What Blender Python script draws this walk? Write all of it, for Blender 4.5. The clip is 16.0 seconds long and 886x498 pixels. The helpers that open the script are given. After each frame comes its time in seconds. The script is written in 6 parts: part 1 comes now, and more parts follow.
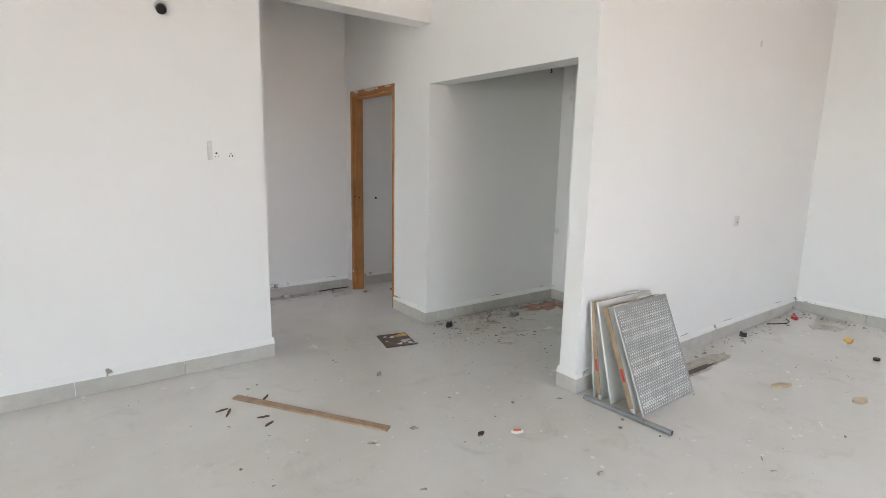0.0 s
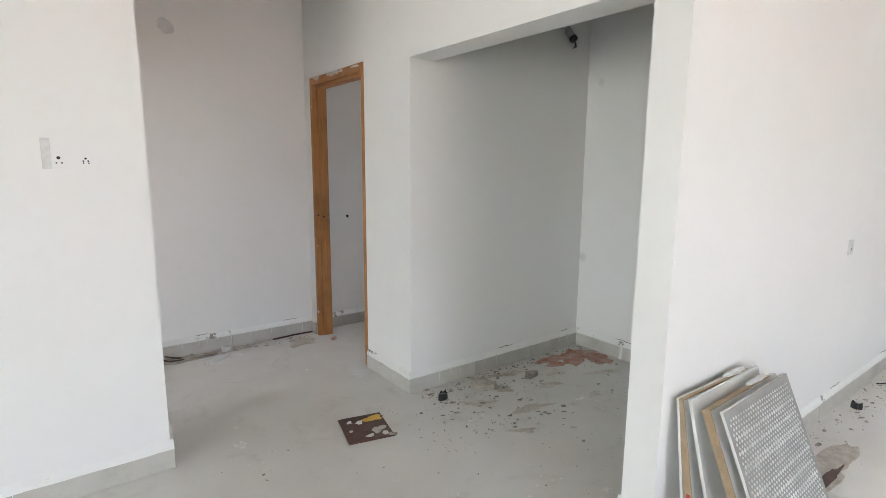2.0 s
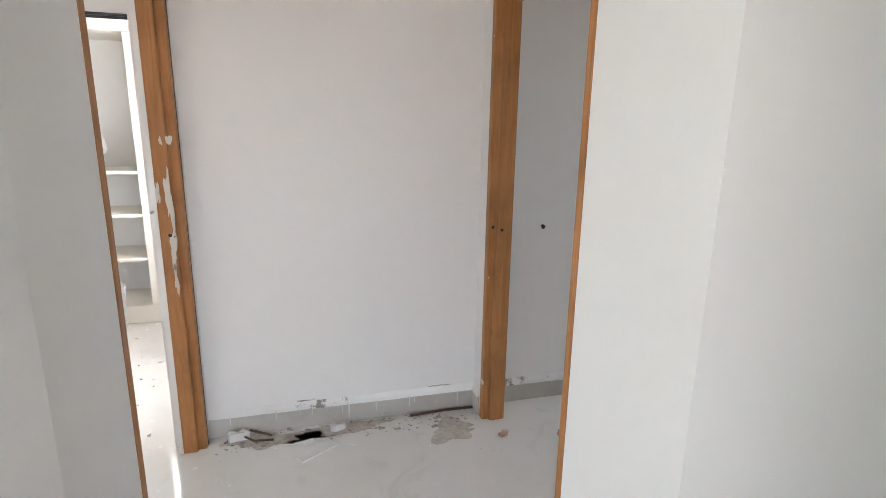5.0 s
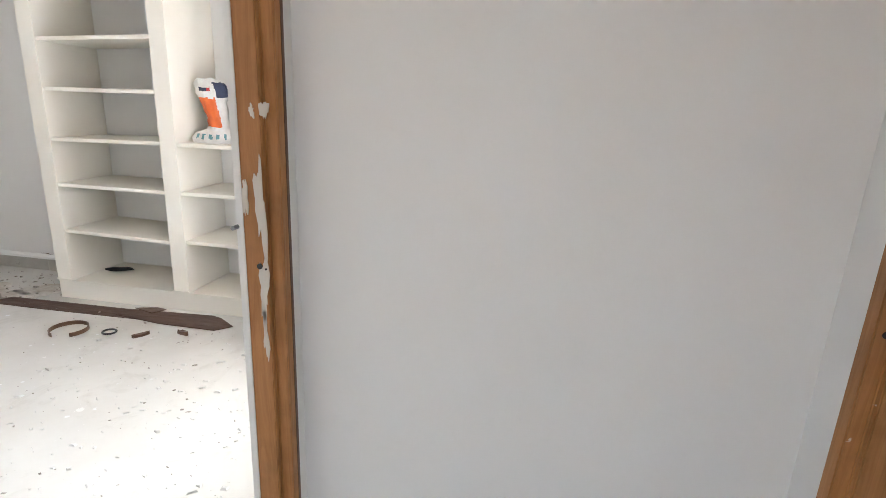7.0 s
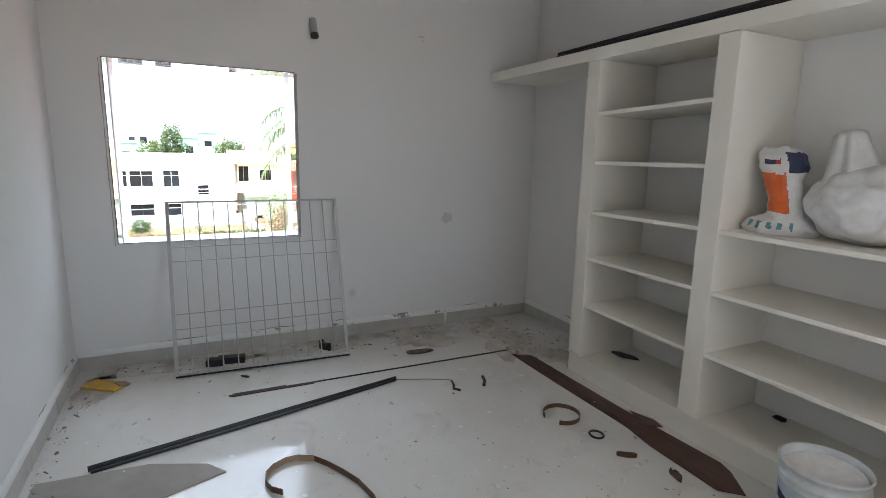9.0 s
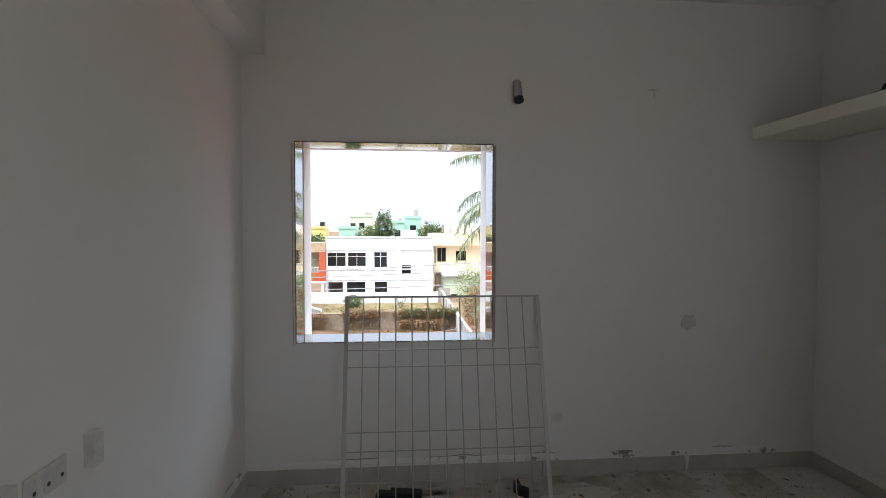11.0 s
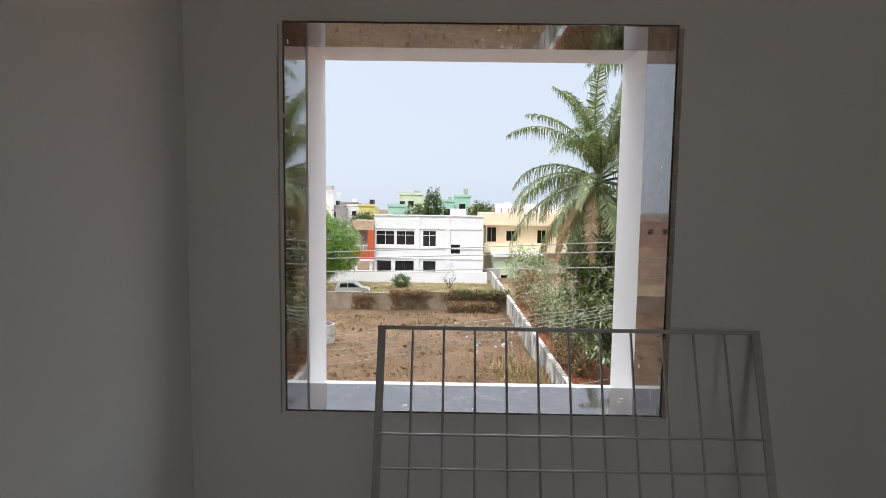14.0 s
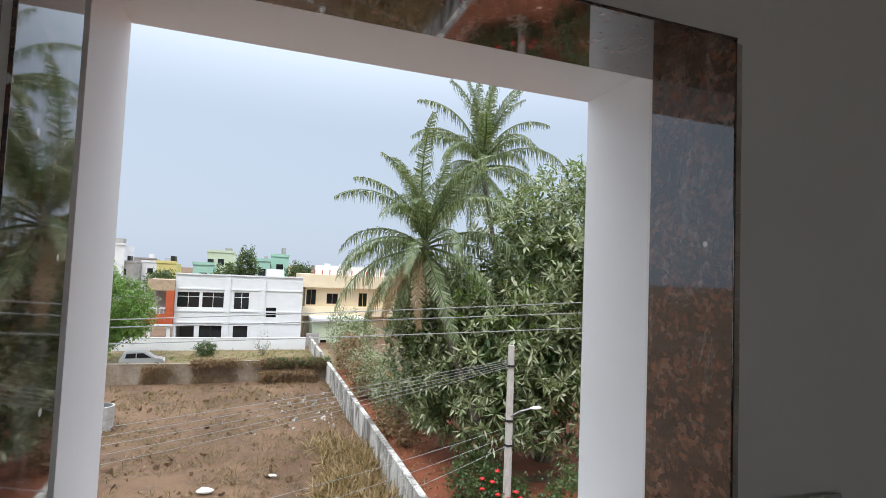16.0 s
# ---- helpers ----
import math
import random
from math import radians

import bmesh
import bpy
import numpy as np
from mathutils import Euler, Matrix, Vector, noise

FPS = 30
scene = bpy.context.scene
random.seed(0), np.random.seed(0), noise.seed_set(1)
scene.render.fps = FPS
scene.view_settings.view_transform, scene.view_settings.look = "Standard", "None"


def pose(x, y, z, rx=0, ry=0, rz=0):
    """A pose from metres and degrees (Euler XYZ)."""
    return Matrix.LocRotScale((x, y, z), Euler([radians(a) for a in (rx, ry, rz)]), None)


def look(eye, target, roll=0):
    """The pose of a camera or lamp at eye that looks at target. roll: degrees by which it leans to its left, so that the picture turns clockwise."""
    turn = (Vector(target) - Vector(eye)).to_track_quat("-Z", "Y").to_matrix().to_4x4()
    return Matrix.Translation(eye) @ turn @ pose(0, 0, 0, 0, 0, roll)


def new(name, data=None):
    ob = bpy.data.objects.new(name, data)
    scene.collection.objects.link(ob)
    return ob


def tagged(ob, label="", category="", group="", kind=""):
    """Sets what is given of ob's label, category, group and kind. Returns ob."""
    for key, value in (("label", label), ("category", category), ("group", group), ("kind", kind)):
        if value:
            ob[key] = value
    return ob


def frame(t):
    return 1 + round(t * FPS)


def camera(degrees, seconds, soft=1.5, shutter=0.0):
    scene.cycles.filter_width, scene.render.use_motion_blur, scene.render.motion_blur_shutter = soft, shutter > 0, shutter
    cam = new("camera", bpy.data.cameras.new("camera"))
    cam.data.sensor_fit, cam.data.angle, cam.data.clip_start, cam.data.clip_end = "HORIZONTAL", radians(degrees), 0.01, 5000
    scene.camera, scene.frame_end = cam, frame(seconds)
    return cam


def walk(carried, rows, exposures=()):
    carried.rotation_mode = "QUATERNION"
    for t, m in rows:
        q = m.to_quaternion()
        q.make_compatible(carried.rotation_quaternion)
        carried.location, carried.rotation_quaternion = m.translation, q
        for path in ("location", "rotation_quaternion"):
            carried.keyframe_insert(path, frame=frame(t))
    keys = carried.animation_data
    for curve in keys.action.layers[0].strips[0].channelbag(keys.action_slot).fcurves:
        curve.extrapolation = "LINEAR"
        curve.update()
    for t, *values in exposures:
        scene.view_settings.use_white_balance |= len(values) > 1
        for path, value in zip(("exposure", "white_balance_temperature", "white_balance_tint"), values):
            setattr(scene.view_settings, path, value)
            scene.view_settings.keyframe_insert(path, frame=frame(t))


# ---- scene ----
cam = camera(81.1, 16.0, 0.8)
PATH = [
    (0, (0.098, 0.194, 1.45), (1.268, 1.778, 1.101), 1.1),
    (0.5, (0.307, 0.427, 1.436), (1.586, 1.922, 1.08), 0.8),
    (1, (0.531, 0.656, 1.437), (1.785, 2.172, 1.077), 1.2),
    (1.5, (0.713, 0.956, 1.429), (1.882, 2.543, 1.087), 1.0),
    (2, (0.897, 1.216, 1.428), (2.084, 2.794, 1.11), 0.4),
    (2.5, (1.147, 1.498, 1.455), (2.417, 3.004, 1.11), 1.1),
    (3, (1.292, 1.786, 1.463), (2.647, 3.23, 1.185), 1.0),
    (3.5, (1.442, 2.057, 1.462), (2.826, 3.471, 1.169), 0.7),
    (4, (1.578, 2.348, 1.506), (2.797, 3.892, 1.144), 1.0),
    (4.5, (1.645, 2.644, 1.508), (2.55, 4.378, 1.091), 1.3),
    (4.7, (1.699, 2.748, 1.496), (2.427, 4.561, 1.069), 1.1),
    (6.8, (1.868, 3.973, 1.432), (1.672, 5.899, 0.928), 2.2),
    (7, (1.874, 4.076, 1.436), (1.558, 5.98, 0.91), 2.4),
    (7.5, (1.782, 4.29, 1.435), (1.068, 6.083, 0.91), 1.9),
    (8, (1.61, 4.486, 1.452), (0.428, 6.018, 0.947), 1.5),
    (8.5, (1.46, 4.662, 1.447), (-0.094, 5.841, 1.008), 1.0),
    (9, (1.317, 4.755, 1.5), (-0.453, 5.612, 1.131), 1.3),
    (9.5, (1.093, 4.793, 1.522), (-0.781, 5.445, 1.27), 1.6),
    (10, (0.904, 4.795, 1.529), (-1.041, 5.224, 1.346), 1.3),
    (10.2, (0.817, 4.822, 1.52), (-1.145, 5.18, 1.369), 1.0),
    (12.3, (-0.226, 4.934, 1.527), (-2.225, 4.885, 1.469), -0.2),
    (12.5, (-0.335, 4.946, 1.533), (-2.332, 4.86, 1.47), -0.1),
    (13, (-0.586, 4.889, 1.534), (-2.581, 4.805, 1.425), 0.5),
    (13.5, (-0.834, 4.805, 1.53), (-2.827, 4.794, 1.368), 1.1),
    (14, (-1.075, 4.783, 1.488), (-3.069, 4.768, 1.333), 0.8),
    (14.5, (-1.309, 4.788, 1.526), (-3.307, 4.777, 1.433), 0.7),
    (15, (-1.519, 4.731, 1.525), (-3.511, 4.902, 1.57), 1.2),
    (15.5, (-1.743, 4.602, 1.554), (-3.694, 5.028, 1.662), 1.6),
    (16, (-1.89, 4.591, 1.542), (-3.777, 5.247, 1.645), 2.3),
]
EXPOSURES = [
    (0.0, 3.15, 6500, 10), (3.0, 3.5, 6500, 10), (4.5, 3.7, 6500, 11), (7.0, 3.5, 6500, 9), (7.5, 3.4, 6350, 8), (8.0, 3.0, 6150, 8), (8.5, 2.4, 6100, 8), (9.0, 1.95, 6250, 8),
    (9.5, 1.65, 6400, 10), (10.0, 1.35, 6500, 11), (12.5, 0.5, 6950, 11), (14.0, 0.35, 7000, 10), (15.0, 0.22, 6900, 8), (16.0, 0.1, 6650, 8),
]
walk(cam, [(t, look(eye, target, roll)) for t, eye, target, roll in PATH], EXPOSURES)

# ---- sky, sun and the lamps set in unseen openings to light the rooms ----
sky_world = bpy.data.worlds.new("overcast_sky")
scene.world = sky_world
sky_world.use_nodes = True
_nt = sky_world.node_tree
_bg = _nt.nodes["Background"]
_sky = _nt.nodes.new("ShaderNodeTexSky")
_sky.sky_type = "NISHITA"
_sky.sun_disc = False
_sky.sun_elevation = radians(55)
_sky.sun_rotation = radians(200)
_sky.air_density, _sky.dust_density, _sky.ozone_density = 1.0, 3.0, 1.5
_cloud = _nt.nodes.new("ShaderNodeMix")
_cloud.data_type = "RGBA"
_cloud.inputs[0].default_value = 0.85
_nt.links.new(_sky.outputs[0], _cloud.inputs[6])
# overcast: the cloud deck brightens towards the zenith
_way = _nt.nodes.new("ShaderNodeTexCoord")
_xyz = _nt.nodes.new("ShaderNodeSeparateXYZ")
_rise = _nt.nodes.new("ShaderNodeMapRange")
_rise.interpolation_type = "SMOOTHSTEP"
_rise.inputs["From Min"].default_value, _rise.inputs["From Max"].default_value = 0.25, 0.9
_deck = _nt.nodes.new("ShaderNodeMix")
_deck.data_type = "RGBA"
_deck.inputs[6].default_value = (6.0, 7.05, 8.8, 1)
_deck.inputs[7].default_value = (32, 35, 40, 1)
_nt.links.new(_way.outputs["Generated"], _xyz.inputs[0])
_nt.links.new(_xyz.outputs["Z"], _rise.inputs["Value"])
_nt.links.new(_rise.outputs["Result"], _deck.inputs[0])
_nt.links.new(_deck.outputs[2], _cloud.inputs[7])
_nt.links.new(_cloud.outputs[2], _bg.inputs[0])
_bg.inputs[1].default_value = 0.1

sun = new("sun", bpy.data.lights.new("sun", "SUN"))
sun.data.energy, sun.data.angle, sun.data.color = 1.6, radians(12), (1.0, 0.95, 0.86)
sun.matrix_world = look((0, 0, 0), (-0.45, 0.3, -0.82))


def daylight(name, eye, target, wide, high, watts, colour=(0.93, 0.96, 1.0), spread=180):
    """Area lamp put in an unseen opening in place of sky light."""
    lamp = new(name, bpy.data.lights.new(name, "AREA"))
    lamp.data.shape, lamp.data.size, lamp.data.size_y = "RECTANGLE", wide, high
    lamp.data.energy, lamp.data.color, lamp.data.spread = watts, colour, radians(spread)
    lamp.matrix_world = look(eye, target)
    return lamp


# balcony and south window are unseen, assumed from where the hall's light comes
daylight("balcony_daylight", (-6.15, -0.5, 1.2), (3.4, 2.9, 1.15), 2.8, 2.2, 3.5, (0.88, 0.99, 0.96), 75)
daylight("window_daylight", (2.0, -2.95, 1.2), (2.0, 0, 1.2), 2.1, 2.2, 0.13, (0.88, 0.99, 0.93), 100)
# bathroom window is unseen, assumed so that the wall behind door_2 is lit
daylight("bathroom_daylight", (5.25, 4.7, 1.7), (3, 4.7, 1.5), 0.55, 0.55, 0.2)
# fill lamp in an invented east opening, turned to brighten the bedroom's left wall
daylight("bedroom_window_daylight", (1.15, 6.4, 1.45), (0.9, 5.2, 1.4), 0.8, 1.3, 3.0, (0.93, 0.96, 0.95))

# ---- materials ----
def mat(name, base, rough=0.6, metal=0.0, spec=0.5):
    m = bpy.data.materials.new(name)
    m.use_nodes = True
    p = m.node_tree.nodes["Principled BSDF"]
    p.inputs["Base Color"].default_value = (*base, 1)
    p.inputs["Roughness"].default_value = rough
    p.inputs["Metallic"].default_value = metal
    p.inputs["Specular IOR Level"].default_value = spec
    return m


class Shade:
    """Short ways to add nodes to a material."""

    def __init__(self, m):
        self.m, self.t = m, m.node_tree
        self.p = self.t.nodes["Principled BSDF"]
        self.geo = self.t.nodes.new("ShaderNodeNewGeometry")
        self.co = self.t.nodes.new("ShaderNodeTexCoord")

    def put(self, sock, value):
        if isinstance(value, bpy.types.NodeSocket):
            self.t.links.new(value, sock)
        elif isinstance(value, tuple) and len(value) == 3 and sock.type == "RGBA":
            sock.default_value = (*value, 1)
        else:
            sock.default_value = value

    def scaled(self, source, scale):
        n = self.t.nodes.new("ShaderNodeMapping")
        self.put(n.inputs["Vector"], source)
        n.inputs["Scale"].default_value = scale
        return n.outputs[0]

    def noise(self, scale, detail=4, rough=0.6, at=None, stretch=None, distort=0.0):
        n = self.t.nodes.new("ShaderNodeTexNoise")
        v = at if at is not None else self.geo.outputs["Position"]
        if stretch:
            v = self.scaled(v, stretch)
        self.put(n.inputs["Vector"], v)
        n.inputs["Scale"].default_value, n.inputs["Detail"].default_value = scale, detail
        n.inputs["Roughness"].default_value, n.inputs["Distortion"].default_value = rough, distort
        return n.outputs[0]

    def cells(self, scale, at=None, feature="F1", stretch=None, rand=1.0):
        n = self.t.nodes.new("ShaderNodeTexVoronoi")
        n.feature = feature
        v = at if at is not None else self.geo.outputs["Position"]
        if stretch:
            v = self.scaled(v, stretch)
        self.put(n.inputs["Vector"], v)
        n.inputs["Scale"].default_value = scale
        n.inputs["Randomness"].default_value = rand
        return n

    def ramp(self, fac, *stops):
        n = self.t.nodes.new("ShaderNodeValToRGB")
        self.put(n.inputs[0], fac)
        while len(n.color_ramp.elements) < len(stops):
            n.color_ramp.elements.new(0.5)
        for e, (pos, c) in zip(n.color_ramp.elements, stops):
            e.position = pos
            e.color = (c, c, c, 1) if isinstance(c, (int, float)) else (*c, 1)
        return n.outputs[0]

    def mix(self, fac, a, b, how="MIX"):
        n = self.t.nodes.new("ShaderNodeMix")
        n.data_type, n.blend_type = "RGBA", how
        self.put(n.inputs[0], fac)
        self.put(n.inputs[6], a)
        self.put(n.inputs[7], b)
        return n.outputs[2]

    def sums(self, how, a, b=0.5):
        n = self.t.nodes.new("ShaderNodeMath")
        n.operation = how
        self.put(n.inputs[0], a)
        self.put(n.inputs[1], b)
        return n.outputs[0]

    def colour(self, c):
        self.put(self.p.inputs["Base Color"], c)

    def rough(self, r):
        self.put(self.p.inputs["Roughness"], r)

    def bump(self, height, strength=0.3, distance=0.01):
        n = self.t.nodes.new("ShaderNodeBump")
        n.inputs["Strength"].default_value, n.inputs["Distance"].default_value = strength, distance
        self.put(n.inputs["Height"], height)
        self.t.links.new(n.outputs[0], self.p.inputs["Normal"])

    def island(self):
        return self.geo.outputs["Random Per Island"]

    def piece(self):
        n = self.t.nodes.new("ShaderNodeObjectInfo")
        return n.outputs["Random"]


def plaster(name, base, stain):
    m = mat(name, base, 0.55, spec=0.3)
    s = Shade(m)
    broad = s.noise(0.9, 5, 0.6)
    fine = s.noise(14, 5, 0.65)
    trowel = s.noise(3.0, 3, 0.5, stretch=(1, 1, 0.25), distort=0.6)
    c = s.mix(s.ramp(broad, (0.35, 0.0), (0.75, 0.5)), base, stain)
    c = s.mix(s.ramp(fine, (0.5, 0.0), (0.8, 0.25)), c, stain)
    spots = s.cells(1.1)
    c = s.mix(s.ramp(spots.outputs["Distance"], (0.02, 0.35), (0.05, 0.0)), c, (0.45, 0.43, 0.4))
    s.colour(c)
    s.rough(s.ramp(broad, (0.3, 0.42), (0.7, 0.62)))
    s.bump(s.mix(0.5, s.noise(45, 4, 0.6), trowel), 0.12, 0.006)
    return m


M_WALL = plaster("wall_paint", (0.84, 0.825, 0.80), (0.79, 0.77, 0.74))
M_CEIL = plaster("ceiling_paint", (0.82, 0.81, 0.79), (0.77, 0.76, 0.74))
M_SHELF = plaster("shelf_paint", (0.85, 0.81, 0.725), (0.79, 0.74, 0.64))
M_OUT = plaster("reveal_paint", (0.9, 0.895, 0.885), (0.84, 0.83, 0.82))


def floor_material():
    m = mat("vitrified_floor", (0.72, 0.7, 0.66), 0.12)
    s = Shade(m)
    dust = s.noise(0.8, 6, 0.65)
    grime = s.noise(3.4, 6, 0.7, distort=0.8)
    c = s.mix(s.ramp(dust, (0.35, 0.0), (0.7, 1.0)), (0.74, 0.72, 0.68), (0.64, 0.61, 0.56))
    c = s.mix(s.ramp(grime, (0.56, 0.0), (0.78, 0.5)), c, (0.45, 0.41, 0.36))
    powder = s.noise(2.1, 6, 0.75, distort=0.4)
    c = s.mix(s.ramp(powder, (0.62, 0.0), (0.76, 0.5)), c, (0.76, 0.75, 0.73))
    wob = s.noise(30, 3)
    for scale, lim, col, on in ((6.5, 0.085, (0.82, 0.82, 0.81), 0.5), (15, 0.11, (0.8, 0.8, 0.79), 0.53), (9, 0.042, (0.2, 0.16, 0.13), 0.6), (24, 0.06, (0.3, 0.25, 0.2), 0.62)):
        v = s.cells(scale)
        d = s.sums("ADD", v.outputs["Distance"], s.sums("MULTIPLY", s.sums("SUBTRACT", wob, 0.5), 0.25))
        where = s.ramp(s.noise(1.3 + scale * 0.05, 3), (on, 0.0), (on + 0.05, 1.0))
        c = s.mix(s.sums("MULTIPLY", s.ramp(d, (lim * 0.75, 1.0), (lim, 0.0)), where), c, col)
    s.colour(c)
    s.rough(s.sums("ADD", s.ramp(dust, (0.4, 0.035), (0.72, 0.2)), s.ramp(powder, (0.55, 0.0), (0.75, 0.3))))
    s.bump(s.noise(60, 4, 0.7), 0.03, 0.002)
    return m


M_FLOOR = floor_material()


def skirting_material():
    m = mat("skirting_tile", (0.42, 0.39, 0.35), 0.35)
    s = Shade(m)
    c = s.mix(s.piece(), (0.56, 0.535, 0.485), (0.50, 0.475, 0.43))
    c = s.mix(s.ramp(s.noise(6, 5, 0.7), (0.45, 0.0), (0.75, 0.6)), c, (0.38, 0.35, 0.30))
    drips = s.noise(9, 3, 0.6, stretch=(1, 1, 0.12))
    c = s.mix(s.ramp(drips, (0.66, 0.0), (0.69, 0.9)), c, (0.8, 0.79, 0.77))
    s.colour(c)
    s.rough(s.ramp(s.noise(5), (0.3, 0.25), (0.7, 0.55)))
    return m


M_SKIRT = skirting_material()


def caulk_material():
    m = mat("skirting_mortar", (0.7, 0.68, 0.64), 0.8)
    s = Shade(m)
    s.colour(s.mix(s.ramp(s.noise(5, 5, 0.7), (0.6, 0.0), (0.64, 1.0)), (0.82, 0.81, 0.78), (0.3, 0.27, 0.23)))
    s.bump(s.noise(40, 4), 0.5, 0.004)
    return m


M_MORTAR = caulk_material()


def wood_material(name, light, dark, along=(18, 18, 1.2), rough=0.5, patches=0.0):
    m = mat(name, light, rough)
    s = Shade(m)
    v = s.scaled(s.geo.outputs["Position"], along)
    grain = s.noise(2.2, 6, 0.7, at=v, distort=1.2)
    c = s.mix(s.ramp(grain, (0.3, 0.0), (0.7, 1.0)), light, dark)
    c = s.mix(s.ramp(s.noise(3.2, 5, 0.6), (0.5, 0.0), (0.75, 0.6)), c, tuple(0.55 * x for x in dark))
    if patches:
        c = s.mix(s.ramp(s.noise(12, 4, 0.6), (1 - patches - 0.02, 0.0), (1 - patches, 0.9)), c, (0.72, 0.68, 0.62))
    s.colour(c)
    s.bump(grain, 0.25, 0.003)
    s.rough(s.ramp(grain, (0.3, rough - 0.1), (0.7, rough + 0.15)))
    return m


M_WOOD = wood_material("door_frame_wood", (0.50, 0.225, 0.07), (0.35, 0.142, 0.042), patches=0.27)
M_BATTEN = wood_material("raw_timber", (0.46, 0.33, 0.22), (0.34, 0.23, 0.15), along=(3, 3, 3), rough=0.75)
M_LAMINATE = wood_material("brown_laminate", (0.10, 0.046, 0.03), (0.07, 0.03, 0.02), along=(2, 14, 4), rough=0.42, patches=0.22)
M_PUTTY = plaster("putty", (0.70, 0.65, 0.58), (0.6, 0.55, 0.48))


def granite_material():
    m = mat("polished_granite", (0.1, 0.05, 0.04), 0.09, spec=0.6)
    s = Shade(m)
    v = s.cells(85)
    c = s.ramp(s.sums("MULTIPLY", v.outputs["Color"], 1.0), (0.2, (0.022, 0.018, 0.017)), (0.45, (0.085, 0.042, 0.03)), (0.68, (0.17, 0.07, 0.042)), (0.92, (0.15, 0.11, 0.095)))
    c = s.mix(s.ramp(s.noise(16, 5, 0.7), (0.44, 0.0), (0.58, 0.85)), c, (0.02, 0.018, 0.018))
    smear = s.noise(7, 6, 0.75, stretch=(1, 1, 0.4), distort=0.8)
    c = s.mix(s.ramp(smear, (0.55, 0.0), (0.72, 0.5)), c, (0.42, 0.4, 0.38))
    drop = s.cells(11)
    c = s.mix(s.ramp(drop.outputs["Distance"], (0.07, 1.0), (0.1, 0.0)), c, (0.8, 0.79, 0.77))
    s.colour(c)
    s.rough(s.ramp(smear, (0.45, 0.03), (0.75, 0.14)))
    s.p.inputs["Coat Weight"].default_value, s.p.inputs["Coat Roughness"].default_value = 1.0, 0.03
    return m


M_GRANITE = granite_material()


def metal_material(name, base, rough, wear, amount=0.5, metal=0.85):
    m = mat(name, base, rough, metal)
    s = Shade(m)
    s.colour(s.mix(s.ramp(s.noise(28, 5, 0.7), (1 - amount, 0.0), (1.1 - amount, 0.85)), base, wear))
    s.rough(s.ramp(s.noise(20, 4), (0.3, rough - 0.1), (0.7, rough + 0.2)))
    return m


M_GRILLE = metal_material("silver_painted_steel", (0.48, 0.465, 0.45), 0.45, (0.28, 0.23, 0.2), 0.32, 0.25)
M_CONDUIT = metal_material("galvanised_conduit", (0.34, 0.35, 0.36), 0.38, (0.22, 0.22, 0.22), 0.45, 0.7)
M_ROD = metal_material("black_steel", (0.03, 0.03, 0.033), 0.42, (0.12, 0.09, 0.07), 0.32, 0.4)
M_BLACK = mat("black_plastic", (0.012, 0.012, 0.013), 0.45)


def speckled(name, a, b, rough, scale=12.0, bump=0.2):
    m = mat(name, a, rough)
    s = Shade(m)
    n = s.noise(scale, 6, 0.7)
    s.colour(s.mix(s.ramp(n, (0.38, 0.0), (0.66, 1.0)), a, b))
    s.bump(s.noise(scale * 6, 4, 0.7), bump, 0.004)
    return m


M_PVC = speckled("grey_pvc", (0.45, 0.45, 0.46), (0.36, 0.35, 0.35), 0.5)
M_BOXBOARD = speckled("cardboard", (0.42, 0.31, 0.20), (0.33, 0.23, 0.14), 0.85)
M_SHEET = speckled("grey_board", (0.36, 0.33, 0.29), (0.30, 0.27, 0.24), 0.7, 5)
M_TILEFACE = speckled("white_tile_face", (0.74, 0.73, 0.70), (0.68, 0.66, 0.63), 0.2, 4, 0.02)
M_BISQUE = speckled("tile_bisque", (0.34, 0.33, 0.31), (0.27, 0.26, 0.245), 0.8, 9)
M_STUD = speckled("bisque_stud", (0.68, 0.67, 0.65), (0.44, 0.43, 0.41), 0.8, 7)
M_WHITEPLASTIC = speckled("white_woven_plastic", (0.76, 0.75, 0.73), (0.66, 0.64, 0.61), 0.45, 22, 0.35)
M_ORANGE = speckled("orange_print", (0.78, 0.16, 0.03), (0.66, 0.12, 0.025), 0.5, 16)
M_NAVY = speckled("navy_print", (0.03, 0.04, 0.10), (0.02, 0.025, 0.06), 0.5, 16)
M_TEALPRINT = speckled("teal_print", (0.14, 0.33, 0.36), (0.1, 0.25, 0.28), 0.5, 16)
M_BUCKET = speckled("white_bucket_plastic", (0.70, 0.73, 0.73), (0.55, 0.57, 0.56), 0.35, 9, 0.05)
M_YELLOW = speckled("yellow_wrapper", (0.72, 0.42, 0.05), (0.55, 0.3, 0.04), 0.4, 14)
M_RED = speckled("red_wrapper", (0.55, 0.05, 0.05), (0.4, 0.03, 0.03), 0.4, 20)
M_REDSTAIN = speckled("red_oxide_stain", (0.36, 0.12, 0.07), (0.52, 0.42, 0.36), 0.8, 9)
M_GREYSTAIN = speckled("grey_smudge", (0.62, 0.61, 0.6), (0.7, 0.69, 0.68), 0.8, 10)
M_MUD = speckled("cement_dust", (0.38, 0.33, 0.27), (0.54, 0.50, 0.45), 0.9, 18, 0.6)
M_DUST = speckled("floor_dust", (0.40, 0.35, 0.29), (0.62, 0.59, 0.54), 0.85, 5, 0.2)
M_CRUMB = speckled("rubble_crumb", (0.2, 0.17, 0.14), (0.48, 0.45, 0.41), 0.9, 30, 0.4)
